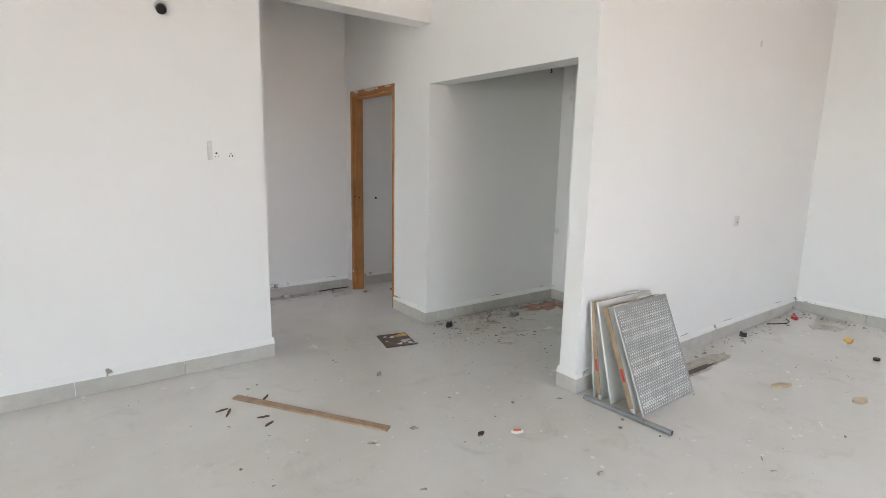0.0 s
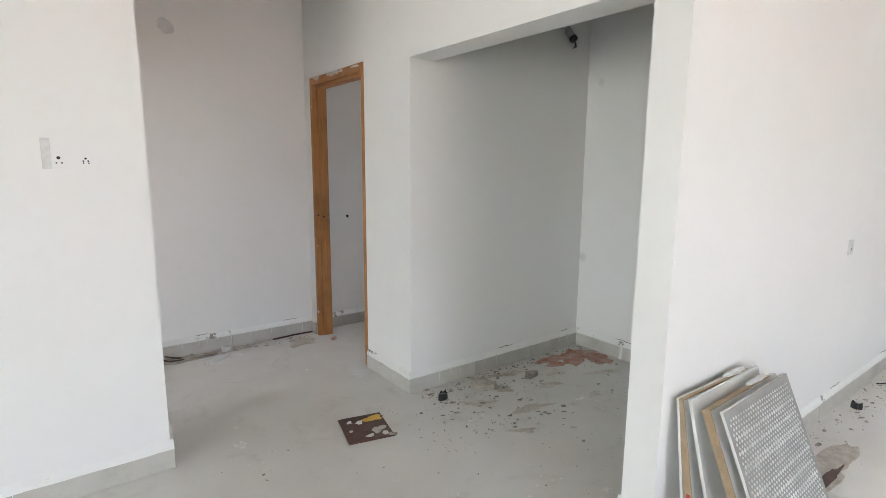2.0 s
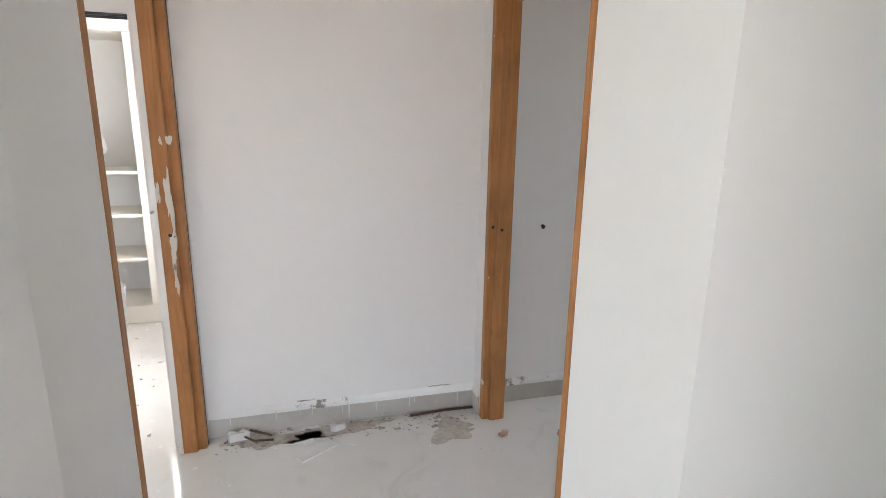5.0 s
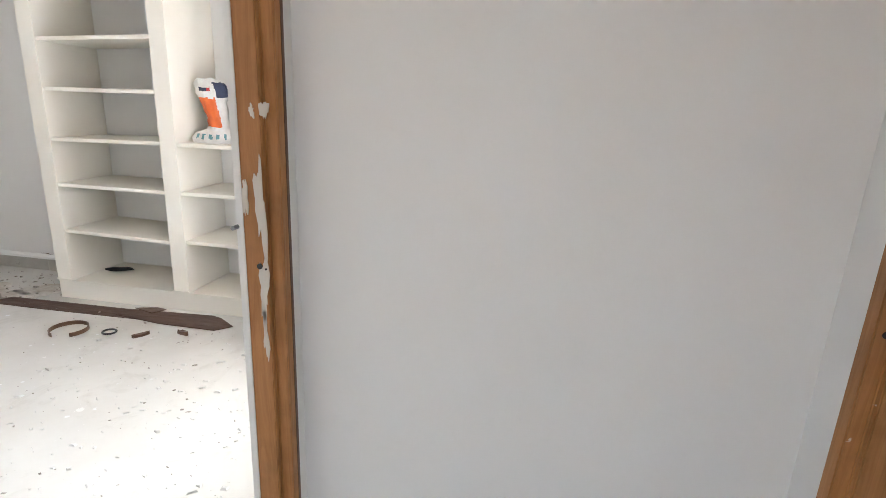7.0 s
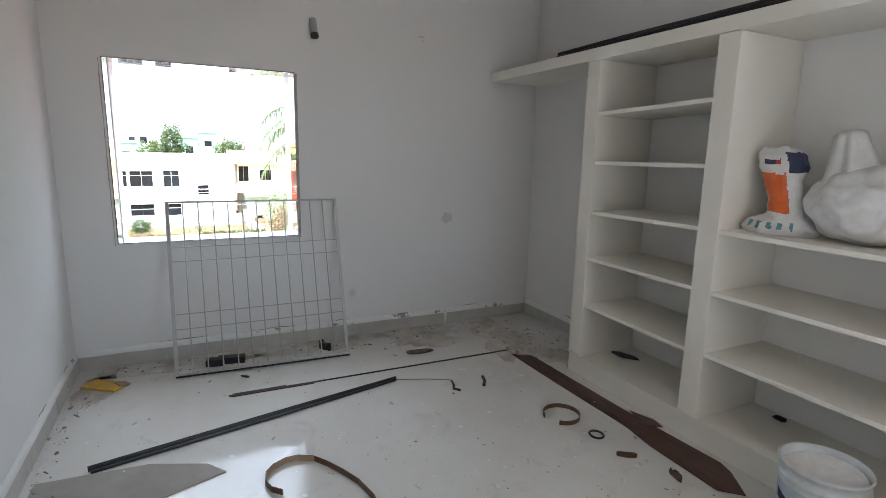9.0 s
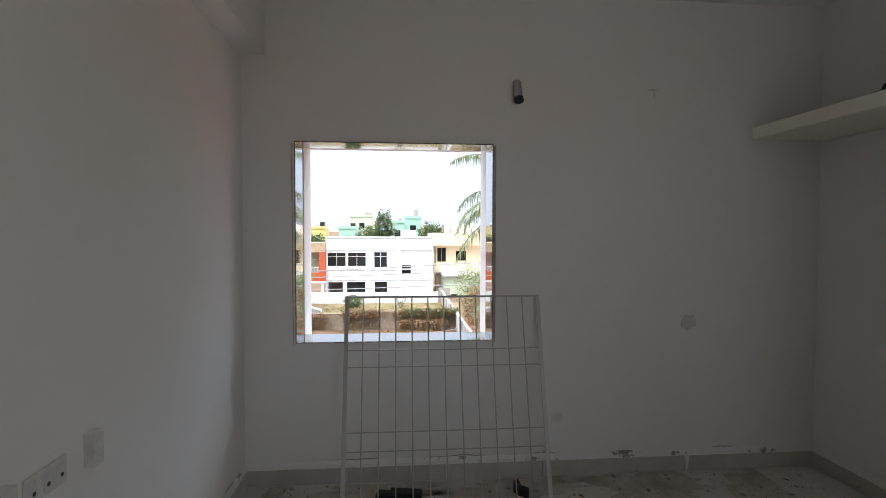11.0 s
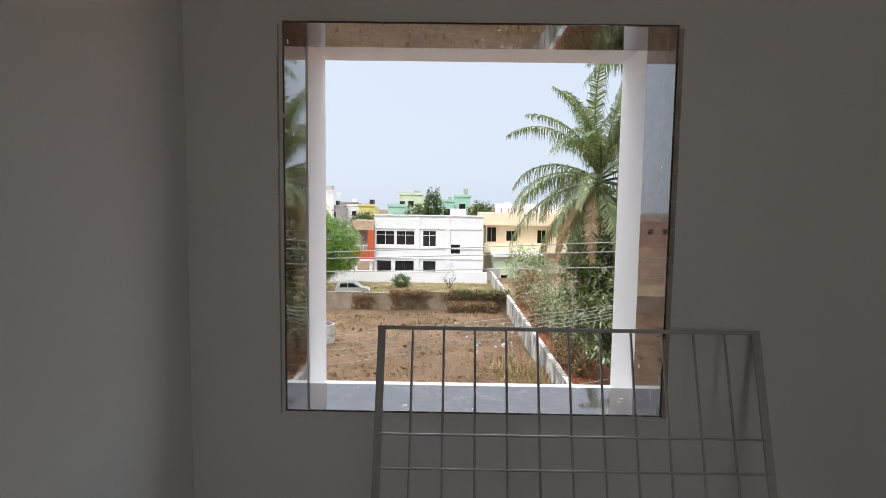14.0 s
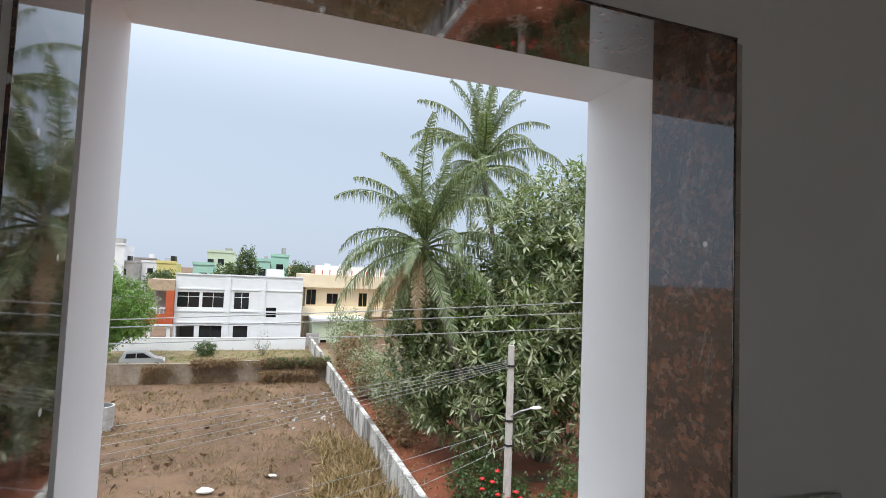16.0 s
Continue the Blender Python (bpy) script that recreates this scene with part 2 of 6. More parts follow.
M_BAND = speckled("brown_edge_band", (0.10, 0.045, 0.025), (0.15, 0.08, 0.04), 0.4, 9, 0.05)
M_BANDIN = speckled("cream_band_back", (0.52, 0.42, 0.28), (0.45, 0.35, 0.22), 0.6, 9, 0.05)
M_FILM = mat("clear_polythene", (0.9, 0.9, 0.89), 0.3)
M_FILM.node_tree.nodes["Principled BSDF"].inputs["Transmission Weight"].default_value = 0.3
M_LABELGREY = speckled("label_grey_print", (0.52, 0.58, 0.62), (0.44, 0.5, 0.55), 0.5, 14, 0.05)
M_LABELYELLOW = speckled("label_yellow_print", (0.70, 0.66, 0.05), (0.6, 0.56, 0.05), 0.5, 14, 0.05)
M_SWITCH = speckled("switch_box_plastic", (0.72, 0.71, 0.69), (0.6, 0.58, 0.55), 0.45, 20, 0.05)

# outdoors
M_HOUSEWHITE = plaster("house_white", (0.76, 0.77, 0.78), (0.66, 0.66, 0.66))
M_CREAM = plaster("house_cream", (0.72, 0.60, 0.42), (0.62, 0.5, 0.35))
M_MINT = plaster("house_mint", (0.35, 0.57, 0.46), (0.3, 0.49, 0.4))
M_PALEGREEN = plaster("house_pale_green", (0.55, 0.62, 0.46), (0.46, 0.53, 0.39))
M_TERRA = speckled("terracotta_paint", (0.50, 0.10, 0.035), (0.42, 0.08, 0.03), 0.7, 2)
M_TANSTONE = speckled("tan_cladding", (0.5, 0.36, 0.24), (0.36, 0.26, 0.18), 0.8, 3)
M_GLASSDARK = mat("dark_window_glass", (0.012, 0.014, 0.016), 0.08)
M_FRAMEWHITE = mat("white_window_frame", (0.75, 0.75, 0.75), 0.5)
M_BRICKFAR = speckled("far_brick", (0.30, 0.16, 0.12), (0.4, 0.3, 0.25), 0.85, 1.0)
M_FARWHITE = speckled("far_white_paint", (0.74, 0.74, 0.74), (0.62, 0.61, 0.6), 0.8, 0.6)
M_FARYELLOW = speckled("far_yellow_paint", (0.62, 0.54, 0.2), (0.55, 0.46, 0.18), 0.8, 0.6)
M_FARGREY = speckled("far_grey_cement", (0.36, 0.34, 0.32), (0.28, 0.26, 0.25), 0.85, 0.8)
M_CONCRETE = speckled("pole_concrete", (0.46, 0.44, 0.41), (0.36, 0.34, 0.31), 0.85, 5)
M_CABLE = mat("cable_sheath", (0.27, 0.27, 0.26), 0.5)
M_BARK = speckled("tree_bark", (0.16, 0.13, 0.10), (0.09, 0.07, 0.055), 0.9, 9, 0.8)
M_CARPAINT = mat("silver_car_paint", (0.36, 0.36, 0.35), 0.3, 0.4)
M_TYRE = mat("tyre_rubber", (0.02, 0.02, 0.02), 0.8)


def weathered_wall():
    m = mat("weathered_lime_wash", (0.66, 0.64, 0.6), 0.85)
    s = Shade(m)
    streak = s.noise(0.9, 9, 0.8, stretch=(1, 1, 0.3), distort=0.5)
    c = s.mix(s.ramp(streak, (0.44, 0.0), (0.56, 0.9)), (0.58, 0.56, 0.52), (0.085, 0.078, 0.068))
    c = s.mix(s.ramp(s.noise(7, 5, 0.7), (0.55, 0.0), (0.75, 0.6)), c, (0.3, 0.25, 0.2))
    s.colour(c)
    s.bump(s.noise(14, 5), 0.5, 0.02)
    return m


M_OLDWALL = weathered_wall()
M_VINEWALL = speckled("mossy_old_wall", (0.19, 0.14, 0.095), (0.30, 0.25, 0.2), 0.9, 1.4, 0.6)


def soil_material():
    m = mat("dry_soil", (0.2, 0.11, 0.065), 0.95)
    s = Shade(m)
    c = s.mix(s.ramp(s.noise(0.25, 6, 0.65), (0.35, 0.0), (0.65, 1.0)), (0.115, 0.062, 0.033), (0.185, 0.108, 0.06))
    c = s.mix(s.ramp(s.noise(1.3, 6, 0.75), (0.5, 0.0), (0.68, 0.8)), c, (0.06, 0.038, 0.024))
    c = s.mix(s.ramp(s.noise(5.5, 6, 0.8), (0.55, 0.0), (0.72, 0.8)), c, (0.28, 0.19, 0.115))
    s.colour(c)
    s.bump(s.noise(5, 6, 0.8), 0.9, 0.08)
    return m


M_SOIL = soil_material()
M_REDSOIL = speckled("red_garden_soil", (0.27, 0.085, 0.04), (0.2, 0.06, 0.03), 0.95, 1.5, 0.8)
M_VERGE = speckled("grassy_verge", (0.15, 0.13, 0.06), (0.25, 0.17, 0.1), 0.95, 1.1, 0.8)


def leaf_material(name, a, b, c3):
    m = mat(name, a, 0.45)
    s = Shade(m)
    col = s.ramp(s.island(), (0.0, a), (0.5, b), (1.0, c3))
    col = s.mix(s.ramp(s.noise(0.5, 4), (0.4, 0.0), (0.7, 0.45)), col, a)
    s.colour(col)
    t = s.t.nodes.new("ShaderNodeBsdfTranslucent")
    s.put(t.inputs[0], s.mix(0.5, col, (0.25, 0.32, 0.05)))
    mx = s.t.nodes.new("ShaderNodeMixShader")
    mx.inputs[0].default_value = 0.28
    s.t.links.new(s.p.outputs[0], mx.inputs[1])
    s.t.links.new(t.outputs[0], mx.inputs[2])
    s.t.links.new(mx.outputs[0], s.t.nodes["Material Output"].inputs[0])
    return m


M_MANGO = leaf_material("mango_leaf", (0.06, 0.085, 0.03), (0.23, 0.27, 0.125), (0.52, 0.54, 0.38))
M_MANGONEW = leaf_material("young_leaf", (0.09, 0.16, 0.025), (0.16, 0.25, 0.04), (0.24, 0.32, 0.07))
M_NEEM = leaf_material("bright_leaf", (0.06, 0.135, 0.025), (0.14, 0.28, 0.045), (0.25, 0.41, 0.09))
M_PALM = leaf_material("palm_leaf", (0.06, 0.095, 0.03), (0.15, 0.195, 0.08), (0.36, 0.40, 0.24))
M_PALMDRY = leaf_material("dry_palm_leaf", (0.22, 0.13, 0.06), (0.34, 0.22, 0.11), (0.42, 0.3, 0.17))
# leaf of dark shrubs and trees; inside the mango it paints shaded gaps
M_DARKLEAF = leaf_material("dark_leaf_and_crown_shade", (0.03, 0.06, 0.02), (0.06, 0.10, 0.03), (0.11, 0.14, 0.05))
M_DRYGRASS = leaf_material("dry_grass", (0.2, 0.12, 0.055), (0.28, 0.19, 0.095), (0.4, 0.3, 0.17))
M_STUBBLE = leaf_material("dry_stubble", (0.10, 0.055, 0.03), (0.17, 0.1, 0.055), (0.27, 0.18, 0.1))
M_VINE = leaf_material("dry_vine", (0.15, 0.08, 0.045), (0.27, 0.16, 0.085), (0.34, 0.22, 0.13))
M_MANGO.node_tree.nodes["Principled BSDF"].inputs["Roughness"].default_value = 0.3
M_FLOWER = mat("red_flower", (0.6, 0.03, 0.03), 0.5)

# ---- building helpers ----
def mesh_of(name, bm, material):
    me = bpy.data.meshes.new(name)
    bm.normal_update()
    bm.to_mesh(me)
    bm.free()
    for mm in material if isinstance(material, (list, tuple)) else (material,):
        me.materials.append(mm)
    return me


def part(name, bm, material, parent=None, label="", m=None):
    """One mesh object under a thing, or at top level with no parent."""
    ob = new(name, mesh_of(name, bm, material))
    ob.parent = parent
    if m is not None:
        ob.matrix_basis = m
    if label:
        ob["label"] = label
    return ob


def thing(name, label, category, at=(0, 0, 0), group="", rz=0.0):
    ob = new(name)
    ob.empty_display_size = 0.1
    ob.matrix_basis = pose(*at, 0, 0, rz)
    return tagged(ob, label, category, group)


def solo(name, bm, material, label, category, group="", m=None):
    return tagged(part(name, bm, material, None, "", m), label, category, group)


def structure(name, bm, material, label="", parent=None):
    return tagged(part(name, bm, material, parent), label, "", "", "" if parent else "structure")


def slab(bm, x0, x1, y0, y1, z0, z1, bevel=0.0):
    r = bmesh.ops.create_cube(bm, size=1)
    bmesh.ops.transform(bm, matrix=Matrix.Translation(((x0 + x1) / 2, (y0 + y1) / 2, (z0 + z1) / 2)) @ Matrix.Diagonal((x1 - x0, y1 - y0, z1 - z0, 1)), verts=r["verts"])
    if bevel:
        es = list({e for v in r["verts"] for e in v.link_edges})
        bmesh.ops.bevel(bm, geom=es, offset=bevel, segments=2, profile=0.6, affect="EDGES")
    return bm


def boxes(*rows, bevel=0.0):
    bm = bmesh.new()
    for r in rows:
        slab(bm, *r, bevel=bevel)
    return bm


def rod(bm, a, b, r, sides=12, r2=None, caps=True):
    a, b = Vector(a), Vector(b)
    d = b - a
    m = Matrix.Translation((a + b) / 2) @ d.to_track_quat("Z", "Y").to_matrix().to_4x4()
    bmesh.ops.create_cone(bm, cap_ends=caps, segments=sides, radius1=r, radius2=r if r2 is None else r2, depth=d.length, matrix=m)
    return bm


def outline(points, z0, z1, bm=None):
    """An upright prism over a plan outline."""
    bm = bm or bmesh.new()
    low = [bm.verts.new((x, y, z0)) for x, y in points]
    top = [bm.verts.new((x, y, z1)) for x, y in points]
    bm.faces.new(top)
    bm.faces.new(low[::-1])
    n = len(points)
    for i in range(n):
        bm.faces.new((low[i], low[(i + 1) % n], top[(i + 1) % n], top[i]))
    bmesh.ops.recalc_face_normals(bm, faces=bm.faces)
    return bm


def ragged(rng, rx, ry, n=18, wild=0.3):
    """A ragged closed outline about the origin."""
    ph = [rng.uniform(0, 6.28) for _ in range(4)]
    pts = []
    for i in range(n):
        a = 6.2832 * i / n
        k = 1 + wild * (0.5 * math.sin(2 * a + ph[0]) + 0.3 * math.sin(3 * a + ph[1]) + 0.25 * math.sin(5 * a + ph[2])) + rng.uniform(-0.4, 0.4) * wild
        pts.append((rx * k * math.cos(a), ry * k * math.sin(a)))
    return pts


def tube(bm, pts, r, sides=8, closed=False):
    """A tube along a line of points."""
    pts = [Vector(p) for p in pts]
    rings = []
    n = len(pts)
    for i, p in enumerate(pts):
        a = pts[(i - 1) % n] if (closed or i) else p
        b = pts[(i + 1) % n] if (closed or i < n - 1) else p
        q = (b - a).to_track_quat("Z", "Y")
        rr = r[i] if isinstance(r, (list, tuple)) else r
        rings.append([bm.verts.new(p + q @ Vector((rr * math.cos(6.2832 * k / sides), rr * math.sin(6.2832 * k / sides), 0))) for k in range(sides)])
    for i in range(n if closed else n - 1):
        u, v = rings[i], rings[(i + 1) % n]
        for k in range(sides):
            bm.faces.new((u[k], u[(k + 1) % sides], v[(k + 1) % sides], v[k]))
    if not closed:
        bm.faces.new(rings[0][::-1])
        bm.faces.new(rings[-1])
    return bm


def ribbon(bm, pts, width, thick):
    """A standing band along plan points (x, y, z of its foot)."""
    pts = [Vector(p) for p in pts]
    rows = []
    for i, p in enumerate(pts):
        d = pts[min(i + 1, len(pts) - 1)] - pts[max(i - 1, 0)]
        side = Vector((-d.y, d.x, 0)).normalized() * thick / 2
        up = Vector((0, 0, width))
        rows.append([bm.verts.new(p + side), bm.verts.new(p - side), bm.verts.new(p - side + up), bm.verts.new(p + side + up)])
    for u, v in zip(rows, rows[1:]):
        for k in range(4):
            bm.faces.new((u[k], u[(k + 1) % 4], v[(k + 1) % 4], v[k]))
    bm.faces.new(rows[0][::-1])
    bm.faces.new(rows[-1])
    bmesh.ops.recalc_face_normals(bm, faces=bm.faces)
    return bm


# ---- the flat: floor, walls, ceiling ----
TOP = 2.93
# the western points add an unseen recess for the hall lamp
PLAN = [(6.35, -3.15), (6.35, 7.72), (-2.90, 7.72), (-2.90, 3.985), (-3.65, 3.985), (-3.65, 2.95), (-6.35, 1.05), (-6.35, -3.15)]
structure("floor", outline(PLAN, -0.15, 0.0), M_FLOOR, "pale glossy vitrified floor spattered with paint and cement dust")
structure("ceiling", outline(PLAN, TOP, TOP + 0.15), M_CEIL, "white painted plaster ceiling")
structure("building_base", outline(PLAN, -6.7, -0.151), M_HOUSEWHITE, "plain painted storey below the flat")

W = [
    ("wall_hall", [(-3.5, 1.2, 3.80, 3.985, 0, TOP)]),
    # unseen cut from y 5.56 to 7.05 added for the bedroom fill lamp
    ("wall_corridor_west", [(1.12, 1.26, 3.985, 4.40, 0, TOP), (1.12, 1.26, 4.40, 5.31, 2.10, TOP), (1.12, 1.26, 5.31, 5.56, 0, TOP), (1.12, 1.26, 5.56, 7.05, 2.3, TOP), (1.12, 1.26, 5.56, 7.05, 0, 0.6), (1.12, 1.26, 7.05, 7.57, 0, TOP)]),
    ("wall_corridor_end", [(1.26, 5.30, 5.36, 5.50, 0, TOP)]),
    ("wall_corridor_east", [(2.60, 2.72, 3.81, 4.36, 0, TOP), (2.60, 2.72, 4.36, 5.25, 2.10, TOP), (2.60, 2.72, 5.25, 5.36, 0, TOP)]),
    ("wall_niche_north", [(2.72, 5.30, 3.81, 3.95, 0, TOP)]),
    ("wall_niche_back", [(4.21, 4.33, 2.288, 3.81, 0, TOP)]),
    ("wall_niche_lintel", [(2.60, 2.78, 2.288, 3.81, 2.04, TOP)]),
    ("wall_hall_east", [(2.60, 5.98, 2.15, 2.288, 0, TOP)]),
    ("wall_hall_far", [(5.98, 6.35, -3.15, 2.288, 0, TOP)]),
    # the gap from x 0.9 to 3.1 is an unseen opening for the south lamp
    ("wall_hall_south", [(-6.35, 0.9, -3.15, -3.0, 0, TOP), (3.1, 5.98, -3.15, -3.0, 0, TOP), (0.9, 3.1, -3.15, -3.0, 2.3, TOP)]),
    ("wall_hall_west", [(-3.65, -3.5, 2.8, 3.985, 0, TOP)]),
    # unseen end of the added recess, open where the hall lamp stands
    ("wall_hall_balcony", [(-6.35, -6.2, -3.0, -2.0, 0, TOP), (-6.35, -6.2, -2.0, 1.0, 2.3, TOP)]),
    # the small hole is an unseen window, cut for the bathroom lamp
    ("wall_bathroom_end", [(5.30, 5.42, 3.81, 4.4, 0, TOP), (5.30, 5.42, 5.0, 5.5, 0, TOP), (5.30, 5.42, 4.4, 5.0, 0, 1.4), (5.30, 5.42, 4.4, 5.0, 2.0, TOP)]),
    ("wall_bedroom_back", [(-2.90, 1.26, 7.57, 7.72, 0, TOP)]),
    ("wall_bedroom_window", [(-2.90, -2.66, 3.985, 4.284, 0, TOP), (-2.90, -2.66, 5.460, 7.57, 0, TOP), (-2.90, -2.66, 4.284, 5.460, 0, 0.851), (-2.90, -2.66, 4.284, 5.460, 2.038, TOP)]),
]
for nm, rows in W:
    structure(nm, boxes(*rows), M_WALL, "off-white painted plaster wall with trowel marks")
structure("wall_hall_end", outline([(1.2, 3.80), (1.236, 3.80), (1.26, 3.985), (1.2, 3.985)], 0, TOP), M_WALL, "off-white painted plaster wall with trowel marks")
# unseen slanted wall of a recess added to set the hall lamp back
structure("wall_hall_slanted", outline([(-3.65, 2.95), (-3.65, 2.77), (-6.2, 0.98), (-6.35, 1.05)], 0, TOP), M_WALL, "off-white painted plaster wall with trowel marks")
structure("beam_corridor", boxes((1.26, 2.60, 3.80, 3.98, 2.5, TOP)), M_WALL, "white plastered concrete beam")
structure("beam_bedroom", boxes((-2.66, 1.12, 3.985, 4.125, 2.525, TOP)), M_WALL, "white plastered concrete beam along the wall")

# window of the bedroom: granite lining inside a projecting white box
win = tagged(new("window_1"), "unglazed square window opening lined with polished granite", "window", kind="structure")
structure("reveal_box", boxes((-3.16, -2.90, 4.19, 4.294, 0.68, 2.19), (-3.16, -2.90, 5.462, 5.60, 0.68, 2.19), (-3.16, -2.90, 4.294, 5.462, 2.064, 2.19), (-3.16, -2.90, 4.294, 5.462, 0.68, 0.775)), M_OUT, "white plastered projecting surround", win)
structure("lining_jamb", boxes((-2.886, -2.654, 4.284, 4.290, 0.857, 2.032), bevel=0.0015), M_GRANITE, "red-black polished granite jamb", win)
structure("lining_jamb", boxes((-2.886, -2.654, 5.454, 5.460, 0.857, 2.032), bevel=0.0015), M_GRANITE, "red-black polished granite jamb", win)
structure("lining_head", boxes((-2.884, -2.653, 4.2845, 5.4595, 2.032, 2.038), bevel=0.0015), M_GRANITE, "red-black polished granite head", win)
structure("lining_sill", boxes((-2.888, -2.646, 4.2845, 5.4595, 0.851, 0.857), bevel=0.0015), M_GRANITE, "granite sill spotted with white paint", win)
rng = random.Random(5)
bm = bmesh.new()
for x0, x1, y0, y1 in ((-2.667, -2.6585, 4.265, 4.2715), (-2.667, -2.6585, 5.4605, 5.477)):
    for k in range(14):
        z = 0.84 + k * 0.085
        slab(bm, x0, x1 + rng.uniform(0, 0.001), y0 + rng.uniform(0, 0.003), y1, z, z + 0.084)
structure("cement_joint", bm, M_MUD, "rough dark cement joint round the granite", win)


# ---- door frames ----
def frame_post(x_face, sx, y_in, sy, z0, z1):
    """A rebated jamb: x_face is its corridor face, sx the way into the wall, y_in the opening side, sy away from the opening."""
    prof = [(0, 0.018), (0.035, 0.018), (0.035, 0.0), (0.115, 0.0), (0.115, 0.06), (0, 0.06)]
    bm = bmesh.new()
    pts = [(x_face + sx * a, y_in + sy * b) for a, b in prof]
    outline(pts, z0, z1, bm)
    bmesh.ops.bevel(bm, geom=[e for e in bm.edges if abs(e.verts[0].co.z - e.verts[1].co.z) > 0.5], offset=0.003, segments=2, affect="EDGES")
    return bm


def door_frame(name, x_face, sx, y0, y1, label):
    d = tagged(new(name), label, "door frame", kind="structure")
    part("jamb", frame_post(x_face, sx, y0 + 0.06, -1, 0.0, 2.04), M_WOOD, d)
    part("jamb", frame_post(x_face, sx, y1 - 0.06, 1, 0.0, 2.04), M_WOOD, d)
    a, b = sorted((x_face, x_face + sx * 0.115))
    part("head", boxes((a, b, y0 + 0.0005, y1 - 0.0005, 2.04, 2.098), bevel=0.003), M_WOOD, d)
    c, e = sorted((x_face + sx * 0.036, x_face + sx * 0.115))
    part("stop", boxes((c, e, y0 + 0.061, y1 - 0.061, 2.024, 2.04)), M_WOOD, d)
    return d


door_w = door_frame("door_1", 1.262, -1, 4.40, 5.31, "bare brown wooden door frame with putty patches, no leaf")
door_e = door_frame("door_2", 2.598, 1, 4.36, 5.25, "bare brown wooden door frame without a leaf")


def wall_patch(name, pts, y, depth, material, parent, label=""):
    """A thin patch on a face that looks to -y; pts are (x, z)."""
    bm = outline([(x, z) for x, z in pts], 0, depth)
    bmesh.ops.transform(bm, matrix=Matrix.Translation((0, y, 0)) @ Matrix.Rotation(radians(90), 4, "X"), verts=bm.verts)
    bmesh.ops.recalc_face_normals(bm, faces=bm.faces)
    return part(name, bm, material, parent, label)


rng = random.Random(8)
for cx, cz, rx, rz in ((1.236, 1.415, 0.011, 0.022), (1.205, 1.41, 0.006, 0.015), (1.216, 1.17, 0.014, 0.11), (1.214, 0.97, 0.011, 0.09), (1.212, 0.83, 0.008, 0.06), (1.175, 1.2, 0.007, 0.05)):
    wall_patch("putty_patch", [(cx + x, cz + z) for x, z in ragged(rng, rx, rz, 26, 0.5)], 5.2505, 0.0025, M_PUTTY, door_w, "dried white putty patch")
# solid black discs put on the frames for the dark in bolt holes
for dd, x, y, z in ((door_w, 1.205, 5.25, 1.024), (door_w, 1.222, 5.25, 1.018), (door_e, 2.66, 5.19, 1.008), (door_e, 2.62, 5.208, 1.02)):
    part("bolt_hole", rod(bmesh.new(), (x, y + 0.001, z), (x, y - 0.003, z), 0.0075 if x != 1.222 else 0.003, 14), M_BLACK, dd, "black disc standing in for a drilled bolt hole")
part("plaster_strip", boxes((1.1475, 1.167, 5.2472, 5.2505, 0.0, 2.03), bevel=0.001), M_WALL, door_w, "white plaster strip along the jamb")
# proud dark strip, coloured for the shade in the gap beside the frame
part("plaster_strip", boxes((1.261, 1.2645, 5.299, 5.3095, 0.0, 2.09)), M_BAND, door_w, "dark brown strip standing in for the shaded gap by the jamb")
part("hinge_nail", rod(bmesh.new(), (1.15, 5.252, 1.125), (1.15, 5.225, 1.125), 0.006, 8), M_CONDUIT, door_w, "protruding steel fixing")


# white plaster smeared over the heads and edges of the frames
for dd, xf, y0, y1 in ((door_e, 2.5965, 4.38, 5.23),):
    for k in range(9):
        y = rng.uniform(y0, y1)
        bm = outline([(y + a, 2.085 + b) for a, b in ragged(rng, rng.uniform(0.015, 0.06), rng.uniform(0.006, 0.014), 16, 0.5)], 0, 0.0025)
        bmesh.ops.transform(bm, matrix=Matrix.Translation((xf, 0, 0)) @ Matrix(((0, 0, 1, 0), (1, 0, 0, 0), (0, 1, 0, 0), (0, 0, 0, 1))), verts=bm.verts)
        bmesh.ops.recalc_face_normals(bm, faces=bm.faces)
        part("plaster_smear", bm, M_PUTTY, dd, "white plaster smear")

# ---- skirting: a row of tiles under a mortar line ----
rng = random.Random(3)
_tile_mesh = {}


def tile_mesh(length):
    k = round(length, 3)
    if k not in _tile_mesh:
        _tile_mesh[k] = mesh_of("tile", boxes((0.0015, k - 0.0015, 0, 0.013, 0.001, 0.1), bevel=0.0012), M_SKIRT)
    return _tile_mesh[k]


